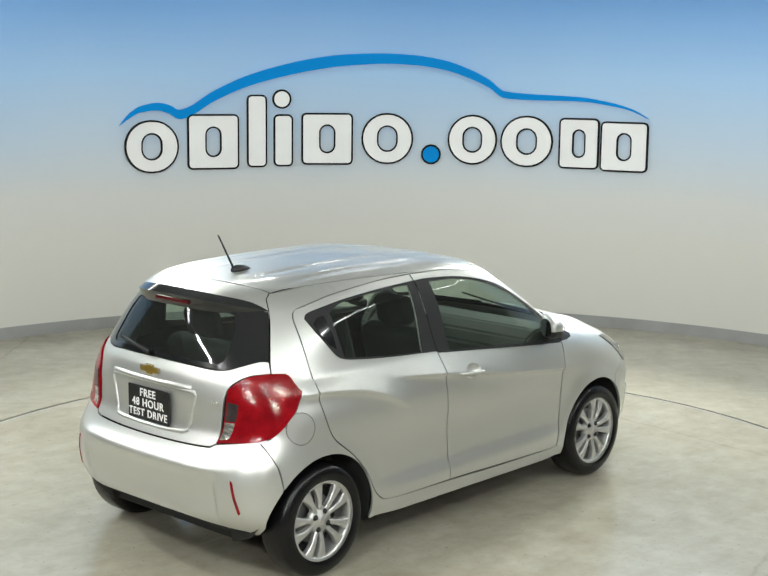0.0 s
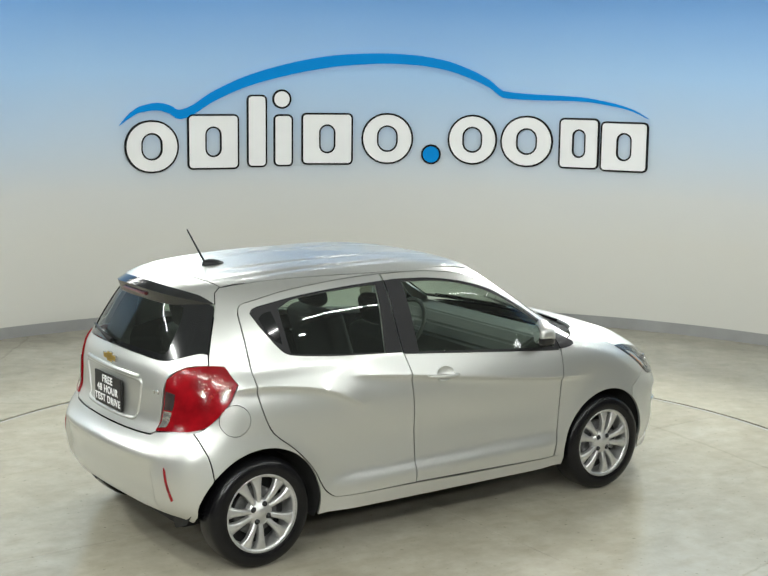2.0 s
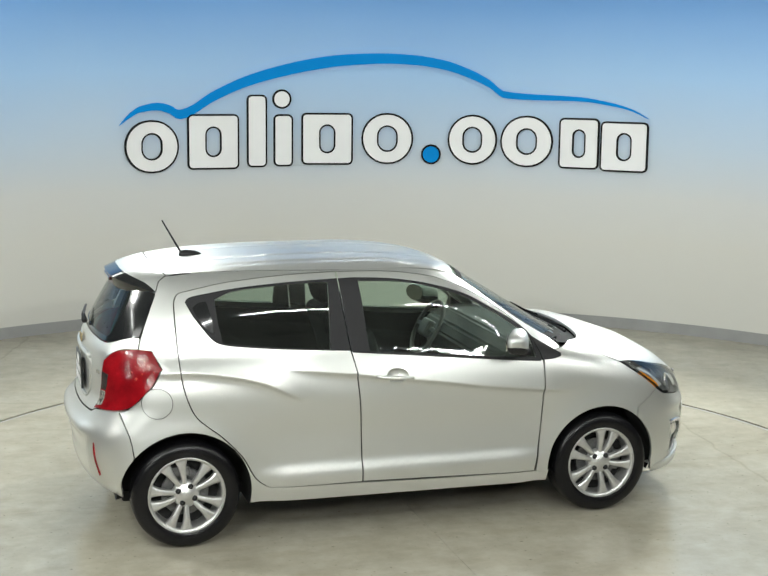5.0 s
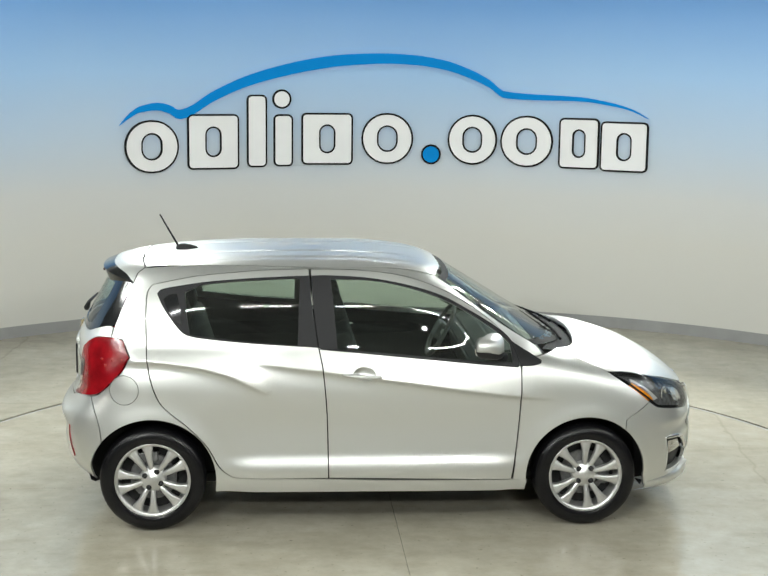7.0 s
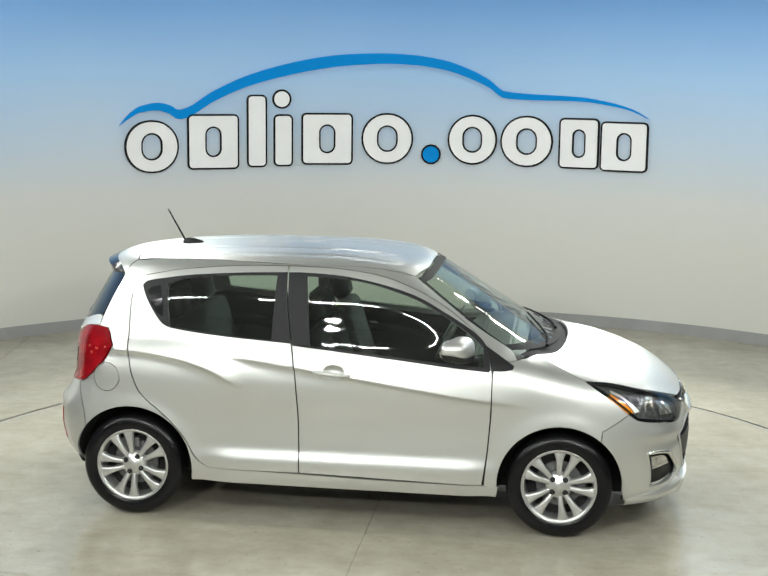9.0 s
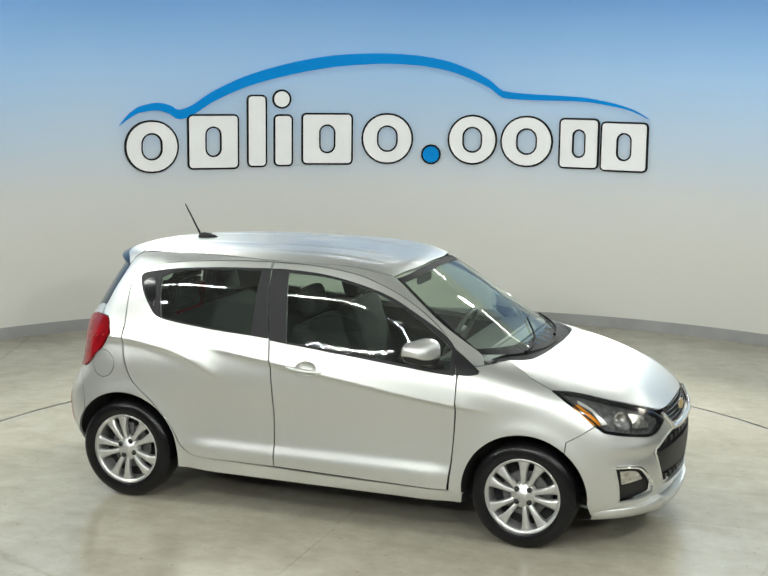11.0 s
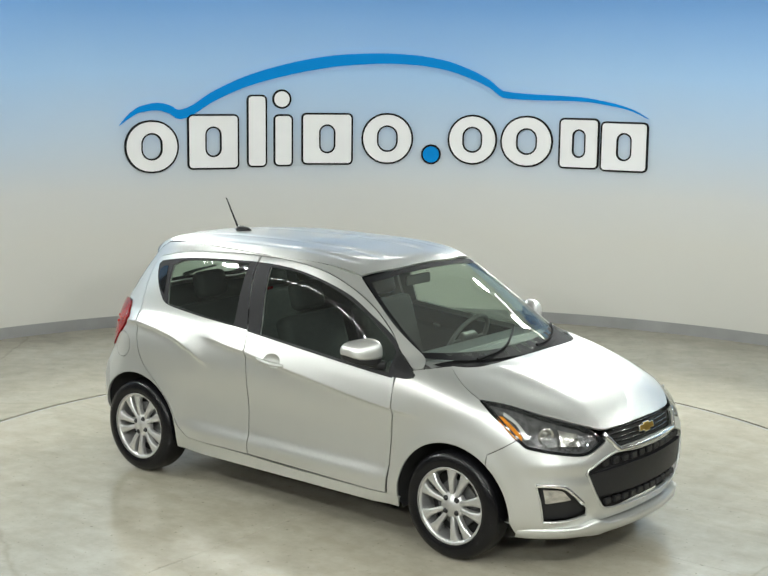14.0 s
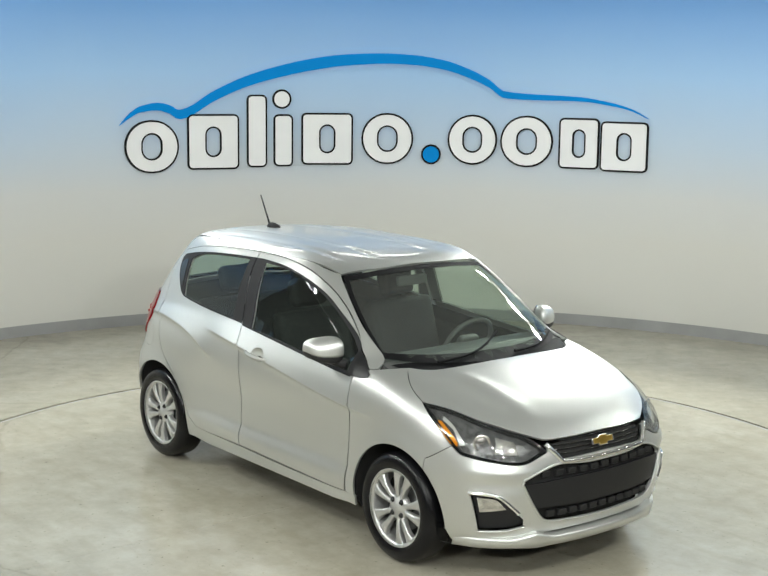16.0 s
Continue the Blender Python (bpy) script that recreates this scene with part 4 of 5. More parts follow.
def build_nose(car):
    fb = empty("front_bumper", car)
    upper = E((0, 0.728), (-0.17, 0.725), (-0.325, 0.706), (-0.348, 0.694), (-0.300, 0.636), (-0.15, 0.634), (0, 0.637))
    lower = E((0, 0.598), (-0.15, 0.600), (-0.305, 0.611), (-0.40, 0.588), (-0.494, 0.546), (-0.503, 0.524), (-0.452, 0.420), (-0.392, 0.338), (-0.33, 0.316), (0, 0.306))
    fog = [(1.658, -0.691, 0.477), (1.72, -0.645, 0.476), (1.773, -0.595, 0.463), (1.807, -0.543, 0.412), (1.831, -0.480, 0.345), (1.823, -0.470, 0.300), (1.775, -0.555, 0.280), (1.677, -0.646, 0.274)]
    outline = (E((-0.352, 0.703), (-0.360, 0.668), (-0.489, 0.619), (-0.603, 0.628)) + S((1.606, 0.656), *shifted(SEAM_F[::-1], 0.003, -0.003))
               + S(*arc(FRONT_AX, AX_Z, 0.338, 50, -4, 8)) + S((1.545, 0.205)) + E((-0.62, 0.188), (-0.52, 0.182), (-0.455, 0.186), (-0.425, 0.215), (-0.40, 0.252), (-0.25, 0.262), (0, 0.264)) + lower[::-1] + upper[::-1][:-1] + E((-0.334, 0.7045)))
    outline.remove(upper[1]), outline.remove(upper[2])
    bm = panel_bm("nose", outline, [fog], 0, 0.014, 0.018, True)
    for v in bm.verts:
        z, u = v.co.z, abs(v.co.y)
        cheek = max(0.0, min(1.0, (u - 0.40) / 0.12)) * max(0.0, min(1.0, (v.co.x - 1.58) / 0.10))
        v.co.x += cheek * (0.010 * math.exp(-((z - 0.575) / 0.028) ** 2) - 0.010 * math.exp(-((z - 0.515) / 0.03) ** 2))
    part("bumper_skin", bm, PAINT, fb)
    part("upper_mesh", panel_bm("front", upper, (), -0.022, 0, 0.03, True), DARK, fb, "black upper grille insert")
    for z, w in ((0.712, 0.26), (0.692, 0.315), (0.672, 0.318), (0.652, 0.300)):
        part("grille_slat", tube_bm([(E((y, z))[0][0] - 0.014, y, z) for y in np.linspace(-w, w, 15)], 0.0042, 6), BLACK_GLOSS, fb, smooth=True)
    part("lower_mesh", panel_bm("front", lower, (), -0.030, 0, 0.03, True), DARK, fb, "black lower grille insert")
    mid = E((0, 0.532), (-0.25, 0.532), (-0.485, 0.518), (-0.455, 0.435), (-0.428, 0.396), (-0.20, 0.392), (0, 0.390))
    part("plate_band", panel_bm("front", mid, (), -0.004, 0.026, 0.03, True), BLACK_TRIM, fb, "smooth black band across the grille")
    for z, w in ((0.564, 0.42), (0.356, 0.38)):
        for k in range(-5, 6):
            y = k * w / 5.6
            x = E((y, z))[0][0]
            part("grille_tooth", box_bm(x - 0.028, x - 0.006, y - 0.026, y + 0.026, z - 0.016, z + 0.016, 0.004, 1), BLACK_TRIM, fb)
    def trim_line(pts, r, off):
        P = np.array(pts, float)
        return tube_bm([tuple(p + n * off) for p, n in zip(P, normals(P))], r, 8)
    loop = [tuple(p) for p in E(*[tuple(q) for q in round_loop(np.array([(p[1], p[2]) for p in lower]), 0.02)])]
    loop = [p for p in loop if p[1] < -0.0005]
    ring = loop + [(p[0], -p[1], p[2]) for p in loop[::-1]]
    part("grille_frame", tube_bm([tuple(Vector(p) + Vector((0.002, 0, 0))) for p in ring], 0.0062, 8, True), PAINT, fb, "silver frame of the lower grille", smooth=True)
    bar = [(y, 0.704 - 0.086 * (1 - max(0, abs(y) / 0.36 - 0.80) / 0.2) if abs(y) > 0.288 else 0.618 - 0.004 * math.cos(y * 5)) for y in np.linspace(-0.36, 0.36, 49)]
    part("chrome_bar", trim_line(E(*bar), 0.013, 0.004), CHROME, fb, "chrome bar under the upper grille", smooth=True)
    emblem("front_badge", fb, E((0.0, 0.683))[0][0] - 0.004, 0.683, 1, -16)
    for s in (-1, 1):
        fl = empty("fog_lamp", fb)
        def side_part(name, bm, m, label=""):
            if s > 0:
                for v in bm.verts:
                    v.co.y = -v.co.y
                bmesh.ops.reverse_faces(bm, faces=bm.faces[:])
            part(name, bm, m, fl, label)
        side_part("recess", panel_bm("nose", fog, (), -0.030, 0, 0.02), BLACK_TRIM, "black lamp recess")
        fp = [tuple(p) for p in chart_xyz("nose", round_loop(chart_uv("nose", np.array(fog, float)), 0.02))]
        side_part("lamp_frame", trim_line([*fp, fp[0]], 0.005, 0.0), PAINT, "silver lamp frame")
        side_part("lamp_brow", trim_line(fp[:max(3, len(fp) * 4 // 10)], 0.011, -0.001), CHROME, "chrome brow over the fog lamp")
        side_part("lamp", panel_bm("nose", [(1.690, -0.672, 0.450), (1.765, -0.607, 0.442), (1.797, -0.566, 0.392), (1.700, -0.662, 0.374)], (), -0.014, 0.012, 0.015), CLEAR_LENS, "clear fog lamp")
    # chin: dark slot and silver lip
    lip = bmesh.new()
    rows = []
    for k in range(61):
        y = -0.70 + 1.40 * k / 60
        u = abs(y) / 0.70
        kick = math.exp(-((abs(y) - 0.42) / 0.055) ** 2)
        x = E((y, 0.25))[0][0] + 0.040 * (1 - u ** 3) + 0.014 * kick - 0.022 * u ** 6
        lo, hi = 0.190 - 0.014 * u ** 2, 0.240 - 0.012 * u ** 2 + 0.026 * kick
        rows.append([lip.verts.new(p) for p in ((x - 0.075, y, hi + 0.022), (x - 0.004, y, hi + 0.004), (x, y, hi - 0.008), (x - 0.012, y, lo + 0.006), (x - 0.10, y, lo - 0.004))])
    for A, Bq in zip(rows, rows[1:]):
        for k in range(4):
            lip.faces.new((A[k], Bq[k], Bq[k + 1], A[k + 1])).smooth = k in (1, 2)
    bmesh.ops.recalc_face_normals(lip, faces=lip.faces[:])
    part("chin_lip", lip, PAINT, fb, "silver chin spoiler")
    part("chin_slot", panel_bm("front", E((0, 0.300), (-0.30, 0.305), (-0.44, 0.300), (-0.50, 0.235), (0, 0.225)), (), -0.016, 0, 0.03, True), DARK, fb, "black slot over the chin")


def text_bm(body, size):
    cu = bpy.data.curves.new("lettering", "FONT")
    cu.body, cu.size, cu.align_x, cu.align_y, cu.extrude = body, size, "CENTER", "CENTER", 0.001
    cu.space_character = 1.12
    cu.offset = size * 0.018
    ob = bpy.data.objects.new("lettering", cu)
    scene.collection.objects.link(ob)
    me = bpy.data.meshes.new_from_object(ob.evaluated_get(bpy.context.evaluated_depsgraph_get()))
    bm = bmesh.new()
    bm.from_mesh(me)
    bpy.data.objects.remove(ob)
    bpy.data.meshes.remove(me)
    return bm


def build_tail(car):
    hg = empty("tailgate", car)
    rec = B((0, 0.950), (-0.20, 0.950), (-0.318, 0.945), (-0.325, 0.93), (-0.282, 0.750), (-0.262, 0.738), (-0.15, 0.733), (0, 0.731))
    outline = B((0, 1.072), (-0.25, 1.066), (-0.45, 1.060), (-0.575, 1.106)) + S((-1.407, 1.105), (-1.418, 1.056), (-1.503, 1.043)) + B((-0.497, 0.978), (-0.472, 0.716)) + B((-0.44, 0.700), (-0.25, 0.694), (0, 0.692))
    bm = panel_bm("back", outline, (), 0, 0.014, 0.026, True)
    part("tailgate_skin", bm, PAINT, hg)
    part("tailgate_lining", panel_bm("back", B((0, 1.06), (-0.44, 1.05), (-0.55, 1.05), (-0.52, 0.72), (0, 0.70)), (), -0.035, 0, 0.06, True), DASH, hg, "dark grey inner tailgate lining")
    # raised rim of the plate recess
    rim = [tuple(p) for p in B(*[tuple(q) for q in round_loop(np.array([(p[1], p[2]) for p in rec]), 0.03)]) if p[1] < -0.001]
    ring = rim + [(p[0], -p[1], p[2]) for p in rim[::-1]]
    part("recess_rim", tube_bm(ring, 0.010, 8, True), PAINT, hg, "raised rim of the plate recess", smooth=True)
    part("grip_bar", tube_bm([(B((y, 0.965))[0][0] - 0.006, y, 0.965) for y in np.linspace(-0.30, 0.30, 13)], 0.012, 8), PAINT, hg, "silver grip bar", smooth=True)
    glass = B((0, 1.388), (-0.30, 1.372), (-0.42, 1.348)) + S((-1.309, 1.326), (-1.320, 1.30), (-1.366, 1.20), (-1.404, 1.115)) + B((-0.562, 1.100), (-0.448, 1.066), (-0.25, 1.072), (0, 1.078))
    pane = [(0, 1.350), (-0.28, 1.336), (-0.380, 1.310), (-0.412, 1.25), (-0.435, 1.11), (-0.412, 1.090), (-0.25, 1.092), (0, 1.096)]
    bm = panel_bm("back", glass + B(*pane[::-1]), (), 0.0, 0.010, 0.022, True)
    part("glass_border", bm, BLACK_GLOSS, hg, "gloss black tailgate surround")
    part("rear_window", panel_bm("back", B(*[(y, z + (0.012 if z > 1.2 else -0.012)) if k else (y, z + 0.012) for k, (y, z) in enumerate(pane)]), (), -0.004, 0, 0.04, True), GLASS_DARK, hg, "dark rear window")
    # roof spoiler
    sp = bmesh.new()
    seam = T((-1.246, -0.440)) + S((-1.283, 1.380), (-1.303, 1.333))
    Q = Vector(seam[2])
    rows = []
    for k in range(-30, 31):
        u = abs(k / 30) ** 0.8
        if u < 0.84:
            y = 0.440 * u / 0.84
            R = Vector(T((-1.278 + 0.032 * (y / 0.44) ** 3, -y))[0])
        elif u < 0.93:
            R = Vector(seam[0]).lerp(Vector(seam[1]), (u - 0.84) / 0.09)
        else:
            R = Vector(seam[1]).lerp(Q, (u - 0.93) / 0.07)
        C = Vector((-1.512 + (1.512 + Q.x) * u**3, Q.y * u, 1.380 + (Q.z - 1.380) * u**2.6))
        row = []
        for f in (0, 0.15, 0.35, 0.55, 0.72, 0.86, 1.0):
            p = R.lerp(C, f)
            p.z += 0.012 * 4 * f * (1 - f) * (1 - u**6)
            row.append(p)
        row.append(C + Vector((0.022, 0, -0.060)) * (1 - u**4))
        row.append(R.lerp(C, 0.60) + Vector((0, 0, -0.066)) * (1 - u**4))
        row.append(R.lerp(C, 0.10) + Vector((0, 0, -0.060)) * (1 - u**4))
        s = -1 if k > 0 else 1
        rows.append([sp.verts.new((p.x, p.y * s, p.z)) for p in row])
    for A, Bq in zip(rows, rows[1:]):
        for k in range(9):
            f = sp.faces.new((A[k], Bq[k], Bq[k + 1], A[k + 1]))
            f.smooth = k != 6
            f.material_index = 1 if k >= 4 else 0
    bmesh.ops.recalc_face_normals(sp, faces=sp.faces[:])
    bmesh.ops.remove_doubles(sp, verts=sp.verts[:], dist=0.0003)
    for e in sp.edges:
        if len({f.material_index for f in e.link_faces}) > 1:
            e.smooth = False
    for s in (-1, 1):
        part("pillar_seam", tube_bm([(p[0] + 0.001, p[1] * -s, p[2] - 0.001) for p in seam], 0.0038, 6), BLACK_TRIM, hg, "dark shut line beside the spoiler")
    spo = part("spoiler", sp, PAINT, hg, "silver roof spoiler with a black underside")
    spo.data.materials.append(BLACK_GLOSS)
    part("brake_lamp", box_bm(-1.511, -1.490, -0.13, 0.13, 1.342, 1.360, 0.004), RED_DEEP, hg, "dark red high brake lamp")
    part("rear_wiper", tube_bm([(-1.632, 0.03, 1.095), (-1.63, 0.14, 1.115), (-1.60, 0.30, 1.135)], [0.017, 0.010, 0.006], 8), BLACK_TRIM, hg, "black rear wiper", smooth=True)
    emblem("rear_badge", hg, B((0.0, 1.012))[0][0] - 0.004, 1.012, -1, 4)
    # small model badge, drawn as plain bars
    for y, w in ((-0.428, 0.012), (-0.452, 0.016)):
        bx = B((y, 0.905))[0][0]
        part("badge_bar", box_bm(bx - 0.004, bx + 0.004, y - w / 2, y + w / 2, 0.895, 0.915, 0.002, 1), CHROME, hg, "small chrome badge bar")
    # trade plate with its lettering
    pl = empty("display_plate", car)
    x = -1.674
    part("plate", box_bm(x, x + 0.012, -0.165, 0.155, 0.748, 0.922, 0.004), PLATE_BLACK, pl, "black display plate")
    for s, z, w in (("FREE", 0.888, 0.056), ("48 HOUR", 0.836, 0.056), ("TEST DRIVE", 0.783, 0.054)):
        line = moved_bm(text_bm(s, w), pose(x - 0.001, -0.005, z, 90, 0, -90))
        left = set(line.verts)
        while left:
            todo, seen = [left.pop()], set()
            while todo:
                v = todo.pop()
                if v not in seen:
                    seen.add(v)
                    todo += [e.other_vert(v) for e in v.link_edges]
            left -= seen
            one = bmesh.new()
            ids = {v: one.verts.new(v.co) for v in seen}
            for f in {f for v in seen for f in v.link_faces}:
                one.faces.new([ids[v] for v in f.verts])
            part("letter", one, WHITE_INK, pl)
        line.free()
    # bumper
    rb = empty("rear_bumper", car)
    outline = (B((0, 0.684), (-0.25, 0.686), (-0.445, 0.692)) + B((-0.478, 0.710)) + S((-1.486, 0.751), *shifted(SEAM_R, -0.006, 0))
               + S(*arc(REAR_AX, AX_Z, 0.345, 143, 176, 5)) + S((-1.555, 0.262)) + B((-0.62, 0.283), (-0.487, 0.305), (-0.25, 0.330), (0, 0.338)))
    bm = panel_bm("tail", outline, (), 0, 0.014, 0.018, True)
    for v in bm.verts:
        z, x, y = v.co.z, v.co.x, abs(v.co.y)
        if x < -1.40:
            fade = 1 - max(0.0, min(1.0, (y - 0.46) / 0.14))
            v.co.x -= fade * 0.022 * math.exp(-((z - 0.600) / 0.030) ** 2) - 0.026 * math.exp(-((z - 0.45) / 0.09) ** 2) * (1 if y < 0.50 else math.exp(-((y - 0.50) / 0.02) ** 2))
    for v in bm.verts:
        if v.co.z < 0.40 and v.co.x < -1.45:
            v.co.x += 0.035 * ((0.40 - v.co.z) / 0.12) ** 2
    part("bumper_skin", bm, PAINT, rb)
    part("under_valance", panel_bm("tail", B((0, 0.36), (-0.40, 0.335)) + B((-0.58, 0.31), (-0.56, 0.27)) + B((-0.40, 0.270), (0, 0.268)), (), -0.05, 0, 0.04, True), BLACK_TRIM, rb, "black lower valance")
    for s in (-1, 1):
        bm = panel_bm("tail", B((-0.602, 0.562), (-0.614, 0.550), (-0.640, 0.396), (-0.629, 0.388)), (), 0.004, 0.014, 0.02)
        if s > 0:
            for v in bm.verts:
                v.co.y = -v.co.y
            bmesh.ops.reverse_faces(bm, faces=bm.faces[:])
        part("reflector", bm, RED, rb, "slim red reflector")


def build_wheel():
    """One wheel with its outer face towards -y."""
    w = empty("wheel")
    tyre = [(0.200, -0.082), (0.212, -0.090), (0.232, -0.094), (0.256, -0.091), (0.274, -0.082), (0.284, -0.068), (0.288, -0.050), (0.2885, 0.0), (0.288, 0.050), (0.280, 0.075), (0.25, 0.09), (0.20, 0.085)]
    part("tyre", lathe_bm(tyre, 56), RUBBER, w, "black rubber tyre", smooth=True)
    barrel = [(0.200, -0.084), (0.206, -0.086), (0.206, -0.081), (0.201, -0.080), (0.190, -0.076), (0.187, -0.068), (0.184, -0.03), (0.181, 0.06)]
    part("rim", lathe_bm(barrel, 56), ALLOY, w, "bright alloy rim", smooth=True)
    hub = lathe_bm([(0.001, -0.076), (0.030, -0.075), (0.034, -0.070), (0.060, -0.066), (0.072, -0.056), (0.074, -0.03)], 40)
    part("hub", hub, ALLOY, w, "alloy hub with centre cap", smooth=True)
    for k in range(10):
        pair, side = divmod(k, 2)
        a0 = 360 / 5 * pair + 90
        da = (-1 if side else 1)
        bm = bmesh.new()
        rows = []
        for j in range(9):
            r = 0.055 + (0.200 - 0.055) * j / 8
            t = j / 8
            ang = a0 + da * (14.6 - 1.0 * t)
            wd = 0.0125 + 0.006 * t + 0.022 * t**4
            y = -0.066 - 0.010 * math.sin(math.pi * t) - 0.006 * t
            c, s = math.cos(radians(ang)), math.sin(radians(ang))
            rows.append([bm.verts.new((r * c - q * s, y + h, r * s + q * c)) for q, h in ((-wd, 0.03), (-wd, 0.006), (-wd * 0.55, 0.0), (wd * 0.55, 0.0), (wd, 0.006), (wd, 0.03))])
        for A, Bq in zip(rows, rows[1:]):
            for i in range(5):
                bm.faces.new((A[i], Bq[i], Bq[i + 1], A[i + 1])).smooth = i in (1, 2, 3)
        bmesh.ops.recalc_face_normals(bm, faces=bm.faces[:])
        part("spoke", bm, ALLOY, w)
    for k in range(4):
        a = math.radians(90 * k + 59)
        part("wheel_nut", moved_bm(lathe_bm([(0.001, -0.010), (0.006, -0.010), (0.009, -0.006), (0.0115, 0.0), (0.0155, 0.001), (0.0155, 0.004)], 12), pose(0.048 * math.cos(a), -0.070, 0.048 * math.sin(a))), BLACK_TRIM, w, "dark wheel nut", smooth=True)
    part("brake_disc", lathe_bm([(0.03, -0.012), (0.125, -0.012), (0.128, 0.0), (0.03, 0.0)], 40), ALLOY_DARK, w, "brake disc")
    part("brake_drum", lathe_bm([(0.001, 0.02), (0.181, 0.02)], 40), DARK, w, "dark inner wheel")
    part("caliper", moved_bm(box_bm(-0.03, 0.03, -0.03, 0.02, -0.055, 0.055, 0.01), pose(0.115, 0, 0.02)), ALLOY_DARK, w, "grey brake caliper")
    return w


def build_wheels(car):
    w = build_wheel()
    w.parent = car
    w.matrix_basis = pose(REAR_AX, -0.697, AX_Z, 0, -94, 0)
    copy_thing(w, pose(FRONT_AX, -0.697, AX_Z, 0, 14, 0))
    copy_thing(w, pose(REAR_AX, 0.697, AX_Z, 0, 12, 180))
    copy_thing(w, pose(FRONT_AX, 0.697, AX_Z, 0, 40, 180))
    for cx in (REAR_AX, FRONT_AX):
        for s in (-1, 1):
            bm = bmesh.new()
            rows = []
            for k in range(25):
                a = radians(-15 + 210 * k / 24)
                px, pz = cx + 0.352 * math.cos(a), AX_Z + 0.352 * math.sin(a)
                skin = abs(chart_xyz("side", np.array([(px, max(pz, 0.2))]))[0][1]) - 0.012
                rows.append([bm.verts.new((px, s * y, pz)) for y in (skin, 0.48)])
            c = bm.verts.new((cx, s * 0.48, AX_Z))
            for A, Bq in zip(rows, rows[1:]):
                bm.faces.new((A[0], Bq[0], Bq[1], A[1])).smooth = True
                bm.faces.new((A[1], Bq[1], c))
            part("wheel_housing", bm, DARK, car, "black wheel arch liner")


def build_cabin(car):
    part("floor_pan", join_bm(box_bm(-1.50, 1.70, -0.50, 0.50, 0.19, 0.25, 0.01), box_bm(-0.80, 0.80, -0.70, 0.70, 0.20, 0.26, 0.01)), DARK, car, "black underbody")
    part("engine_block", box_bm(0.95, 1.72, -0.48, 0.48, 0.25, 0.66, 0.03), DARK, car, "dark engine bay filling")
    part("boot_floor", box_bm(-1.56, -0.95, -0.48, 0.48, 0.25, 0.72, 0.02), FABRIC, car, "dark boot lining")
    dash = slab_bm([(0.98, 0.70), (0.98, 0.955), (0.90, 0.985), (0.72, 0.975), (0.62, 0.93), (0.58, 0.86), (0.62, 0.70)], -0.66, 0.66)
    bmesh.ops.bevel(dash, geom=dash.edges[:], offset=0.015, segments=2, affect="EDGES")
    part("dashboard", dash, DASH, car, "dark grey dashboard")
    sw = empty("steering_wheel", car)
    m = pose(0.50, 0.33, 0.90, 0, -62, 0)
    part("wheel_rim", moved_bm(tube_bm([(0.175 * math.cos(k * math.pi / 16), 0.175 * math.sin(k * math.pi / 16), 0) for k in range(32)], 0.014, 8, True), m), DASH, sw, "black steering rim", smooth=True)
    part("wheel_hub", moved_bm(join_bm(box_bm(-0.06, 0.05, -0.07, 0.07, -0.02, 0.03, 0.015), box_bm(-0.015, 0.015, -0.17, 0.17, -0.008, 0.008, 0.004)), m), DASH, sw, "steering wheel boss")
    def seat(x, y, wd, back_h):
        s = empty("seat", car)
        part("cushion", box_bm(x - 0.02, x + 0.48, y - wd / 2, y + wd / 2, 0.38, 0.56, 0.05, 3), FABRIC, s, smooth=True)
        part("backrest", moved_bm(box_bm(-0.06, 0.07, -wd / 2, wd / 2, 0.0, back_h, 0.045, 3), pose(x - 0.02, y, 0.50, 0, -18, 0)), FABRIC, s, smooth=True)
        n = 1 if wd < 0.7 else 2
        for k in range(n):
            yy = y + (0 if n == 1 else (-0.28 if k == 0 else 0.28))
            part("headrest", moved_bm(box_bm(-0.05, 0.05, -0.12, 0.12, back_h + 0.02, back_h + 0.19, 0.04, 3), pose(x - 0.02, yy, 0.50, 0, -16, 0)), FABRIC, s, smooth=True)
    seat(0.02, -0.34, 0.50, 0.60)
    seat(0.02, 0.34, 0.50, 0.60)
    seat(-0.86, 0.0, 1.16, 0.56)
    mm = box_bm(0.36, 0.385, -0.11, 0.11, 1.265, 1.325, 0.01)
    part("rear_view_mirror", mm, DASH, car, "black rear-view mirror")


def build_car():
    car = tagged(empty("hatchback_car"), "small silver five-door hatchback standing on the turntable", "car")
    build_side(car)
    build_top(car)
    build_nose(car)
    build_tail(car)
    build_wheels(car)
    build_cabin(car)
    return car


# ---- the sign on the wall ----
def wall_point(deg, z, out):
    a = radians(deg)
    r = WALL_R - out
    return (WALL_CX + r * math.sin(a), r * math.cos(a), z)


def on_wall(bm_flat, out):
    """Bends a flat piece, drawn in (degrees along the wall, height) with its depth in y, on to the curved wall."""
    for v in bm_flat.verts:
        v.co = wall_point(v.co.x, v.co.z, out + v.co.y)
    bmesh.ops.recalc_face_normals(bm_flat, faces=bm_flat.faces[:])
    return bm_flat


DEG = math.degrees(1 / WALL_R)


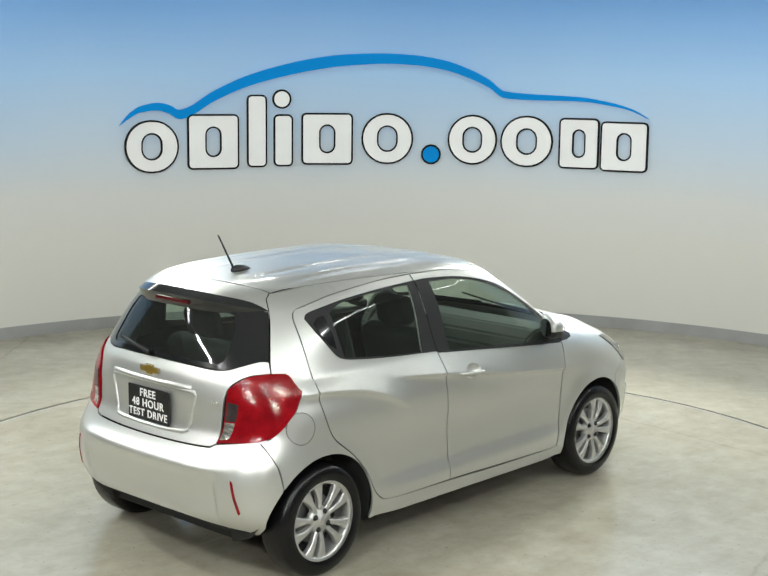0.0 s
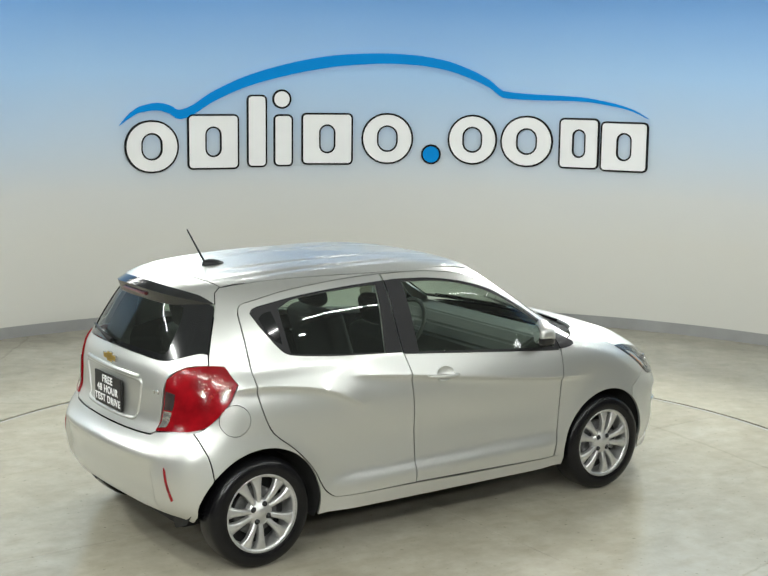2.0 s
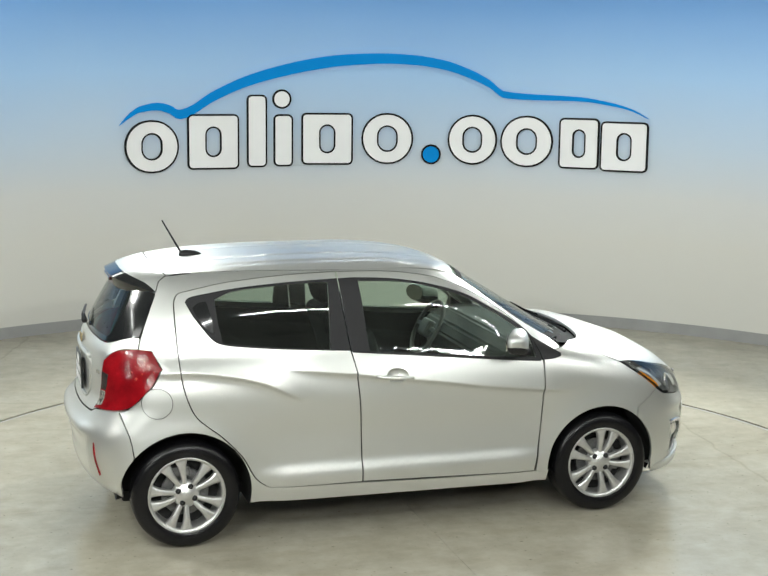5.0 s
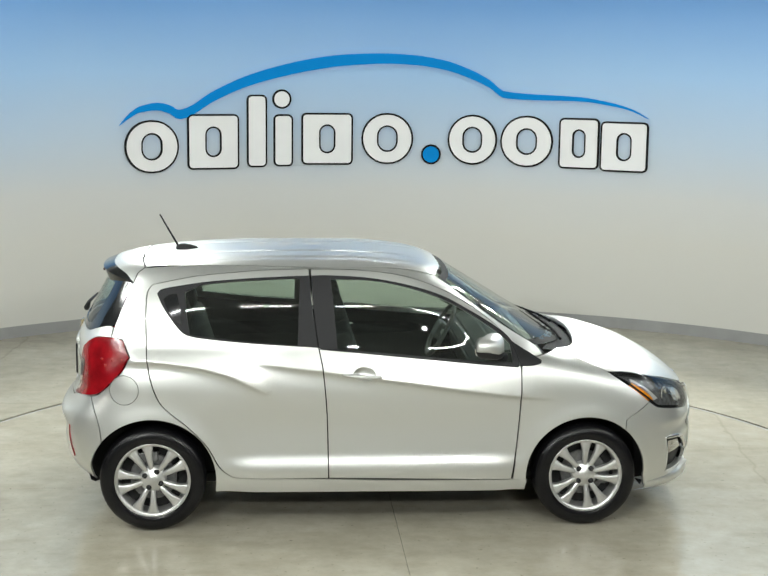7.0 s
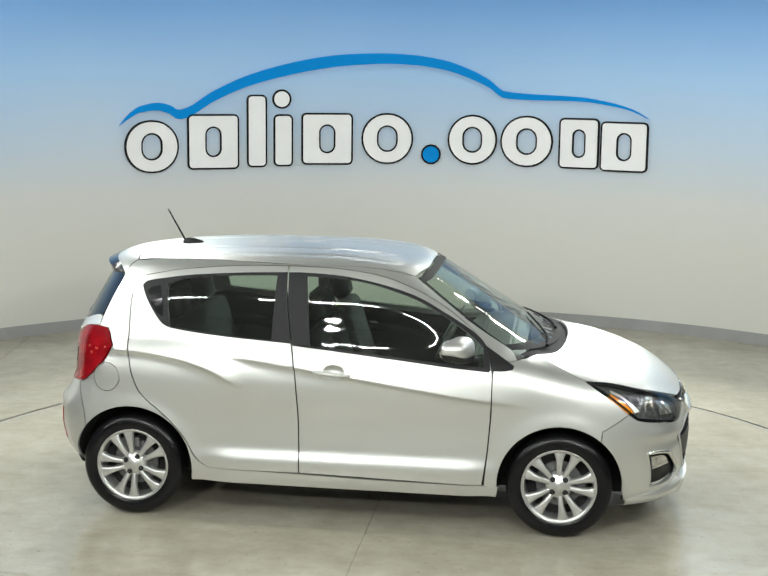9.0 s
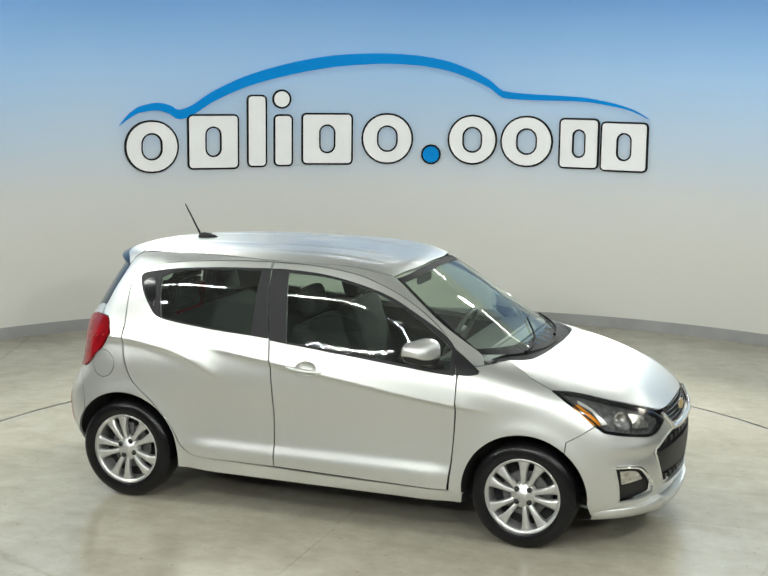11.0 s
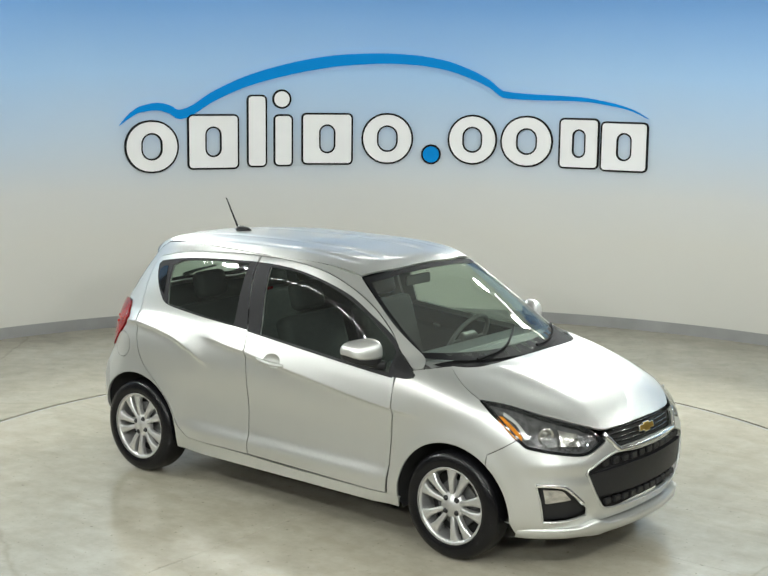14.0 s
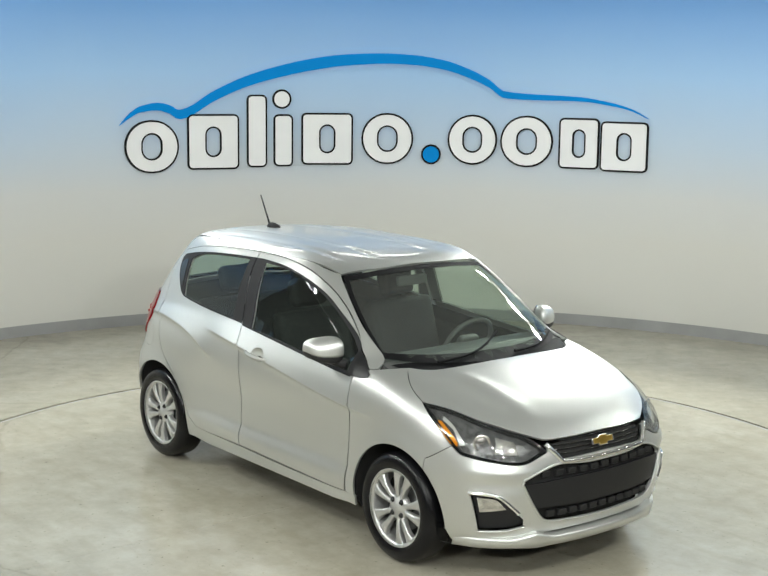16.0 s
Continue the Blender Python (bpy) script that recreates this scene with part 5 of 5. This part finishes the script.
def pill(cx, cz, w, h, r, hole=None, n=7):
    """A rounded block w by h metres with an optional oval hole, in wall degrees and metres, 20 mm deep."""
    def ring(w2, h2, r2):
        out = []
        for qx, qz, a0 in ((1, 1, 0), (-1, 1, 90), (-1, -1, 180), (1, -1, 270)):
            for k in range(n + 1):
                a = radians(a0 + 90 * k / n)
                out.append((cx + (qx * (w2 / 2 - r2) + r2 * math.cos(a)) * DEG, cz + qz * (h2 / 2 - r2) + r2 * math.sin(a)))
        return out
    o = ring(w, h, r)
    if hole is None:
        return slab_bm(o, 0.0, 0.02)
    i = ring(*hole, min(hole) / 2 - 1e-4)
    bm = bmesh.new()
    L = [[bm.verts.new((p, d, q)) for p, q in loop] for loop, d in ((o, 0.02), (i, 0.02), (i, 0.0), (o, 0.0))]
    m = len(o)
    for A, Bq in zip(L, L[1:] + L[:1]):
        for k in range(m):
            bm.faces.new((A[k], A[(k + 1) % m], Bq[(k + 1) % m], Bq[k]))
    return bm


def build_sign():
    sign = tagged(empty("wall_sign"), "wall sign of white blocks under a blue roofline sweep", "sign")
    line = pchip([-28.42, -27.47, -26.32, -24.59, -23.36, -22.43, -18.64, -15.66, -12.67, -8.70, -5.72, -1.25, 1.74, 4.73, 7.23, 9.24, 10.75, 13.24, 18.19, 21.66, 23.64, 25.40],
                 [1.890, 1.972, 2.034, 2.060, 2.034, 1.986, 2.166, 2.291, 2.378, 2.462, 2.502, 2.523, 2.510, 2.465, 2.387, 2.295, 2.197, 2.179, 2.168, 2.125, 2.078, 2.001])
    thick = pchip([-28.42, -27.47, -25.0, -22.43, -15.66, -8.70, -1.25, 7.23, 10.75, 18.19, 23.64, 25.40], [0.003, 0.04, 0.068, 0.087, 0.101, 0.111, 0.097, 0.084, 0.065, 0.041, 0.018, 0.003])
    bm, rows = bmesh.new(), []
    for k in range(161):
        d = -28.42 + 53.82 * k / 160
        z, t = float(line(d)), float(thick(d)) * 0.5
        rows.append([bm.verts.new((d, y, z + s * t)) for y, s in ((0, -1), (0, 1), (0.02, 1), (0.02, -1))])
    for A, Bq in zip(rows, rows[1:]):
        for k in range(4):
            bm.faces.new((A[k], Bq[k], Bq[(k + 1) % 4], A[(k + 1) % 4]))
    part("roofline_sweep", on_wall(bm, 0.004), SIGN_BLUE, sign, "blue sweeping line")
    for d0, d1, z0, z1, kind in ((-27.97, -22.45, 1.441, 1.935, 1), (-21.58, -16.30, 1.465, 1.988, 2), (-15.51, -13.44, 1.480, 2.171, 0), (-12.78, -10.78, 1.487, 1.986, 0), (-9.93, -4.64, 1.503, 2.001, 2),
                                 (-3.78, 1.55, 1.512, 2.005, 1), (5.07, 10.14, 1.520, 2.001, 1), (10.46, 15.85, 1.510, 2.001, 1), (16.43, 20.53, 1.510, 1.991, 2), (20.64, 25.48, 1.498, 1.968, 2)):
        w, h, c, zc = (d1 - d0) / DEG, z1 - z0, (d0 + d1) / 2, (z0 + z1) / 2
        r = min(w, h) / 2 - 0.001 if kind == 1 else 0.05
        hole = {0: None, 1: (w * 0.34, h * 0.46), 2: (w * 0.26, h * 0.50)}[kind]
        small = (hole[0] + 0.030, hole[1] + 0.030) if kind else None
        bl = empty("sign_block", sign)
        part("outline", on_wall(pill(c, zc, w, h, r, hole), 0.004), SIGN_BLACK, bl, "black outline")
        part("face", on_wall(pill(c, zc, w - 0.034, h - 0.034, r - 0.017, small), 0.010), SIGN_WHITE, bl, "white face")
    for d, z, rr, m in ((-11.93, 2.130, 0.092, SIGN_WHITE), (3.39, 1.612, 0.096, SIGN_BLUE)):
        bl = empty("sign_dot", sign)
        part("outline", on_wall(pill(d, z, 2 * rr, 2 * rr, rr - 0.001), 0.004), SIGN_BLACK, bl, "black outline")
        part("face", on_wall(pill(d, z, 2 * rr - 0.036, 2 * rr - 0.036, rr - 0.019), 0.010), m, bl, "white dot" if m is SIGN_WHITE else "blue dot")


build_place()
disc = build_turntable()
build_fixtures()
build_sign()
car = build_car()


# ---- what moves: the turntable, and the car that stands on it ----
ANGLES = [(0.0, 47.89), (0.5, 44.84), (1.0, 41.80), (1.5, 38.77), (2.0, 35.71), (2.5, 32.66), (3.0, 29.58), (3.5, 26.47), (4.0, 23.36), (6.5, 7.81), (7.0, 4.72), (7.5, 1.67), (8.0, -1.36), (8.5, -4.38), (9.0, -7.41), (11.5, -22.62), (12.0, -25.74), (12.5, -28.91), (13.0, -32.08), (13.5, -35.24), (14.0, -38.39), (14.5, -41.52), (15.0, -44.64), (15.5, -47.76), (16.0, -50.89)]
CAR_OFF = (0.1488, 0.0130)


def motions():
    walk(disc, [(t, pose(0, 0, 0, 0, 0, a)) for t, a in ANGLES])
    walk(car, [(t, pose(0, 0, 0, 0, 0, a) @ pose(-CAR_OFF[0], -CAR_OFF[1], 0)) for t, a in ANGLES])


motions()
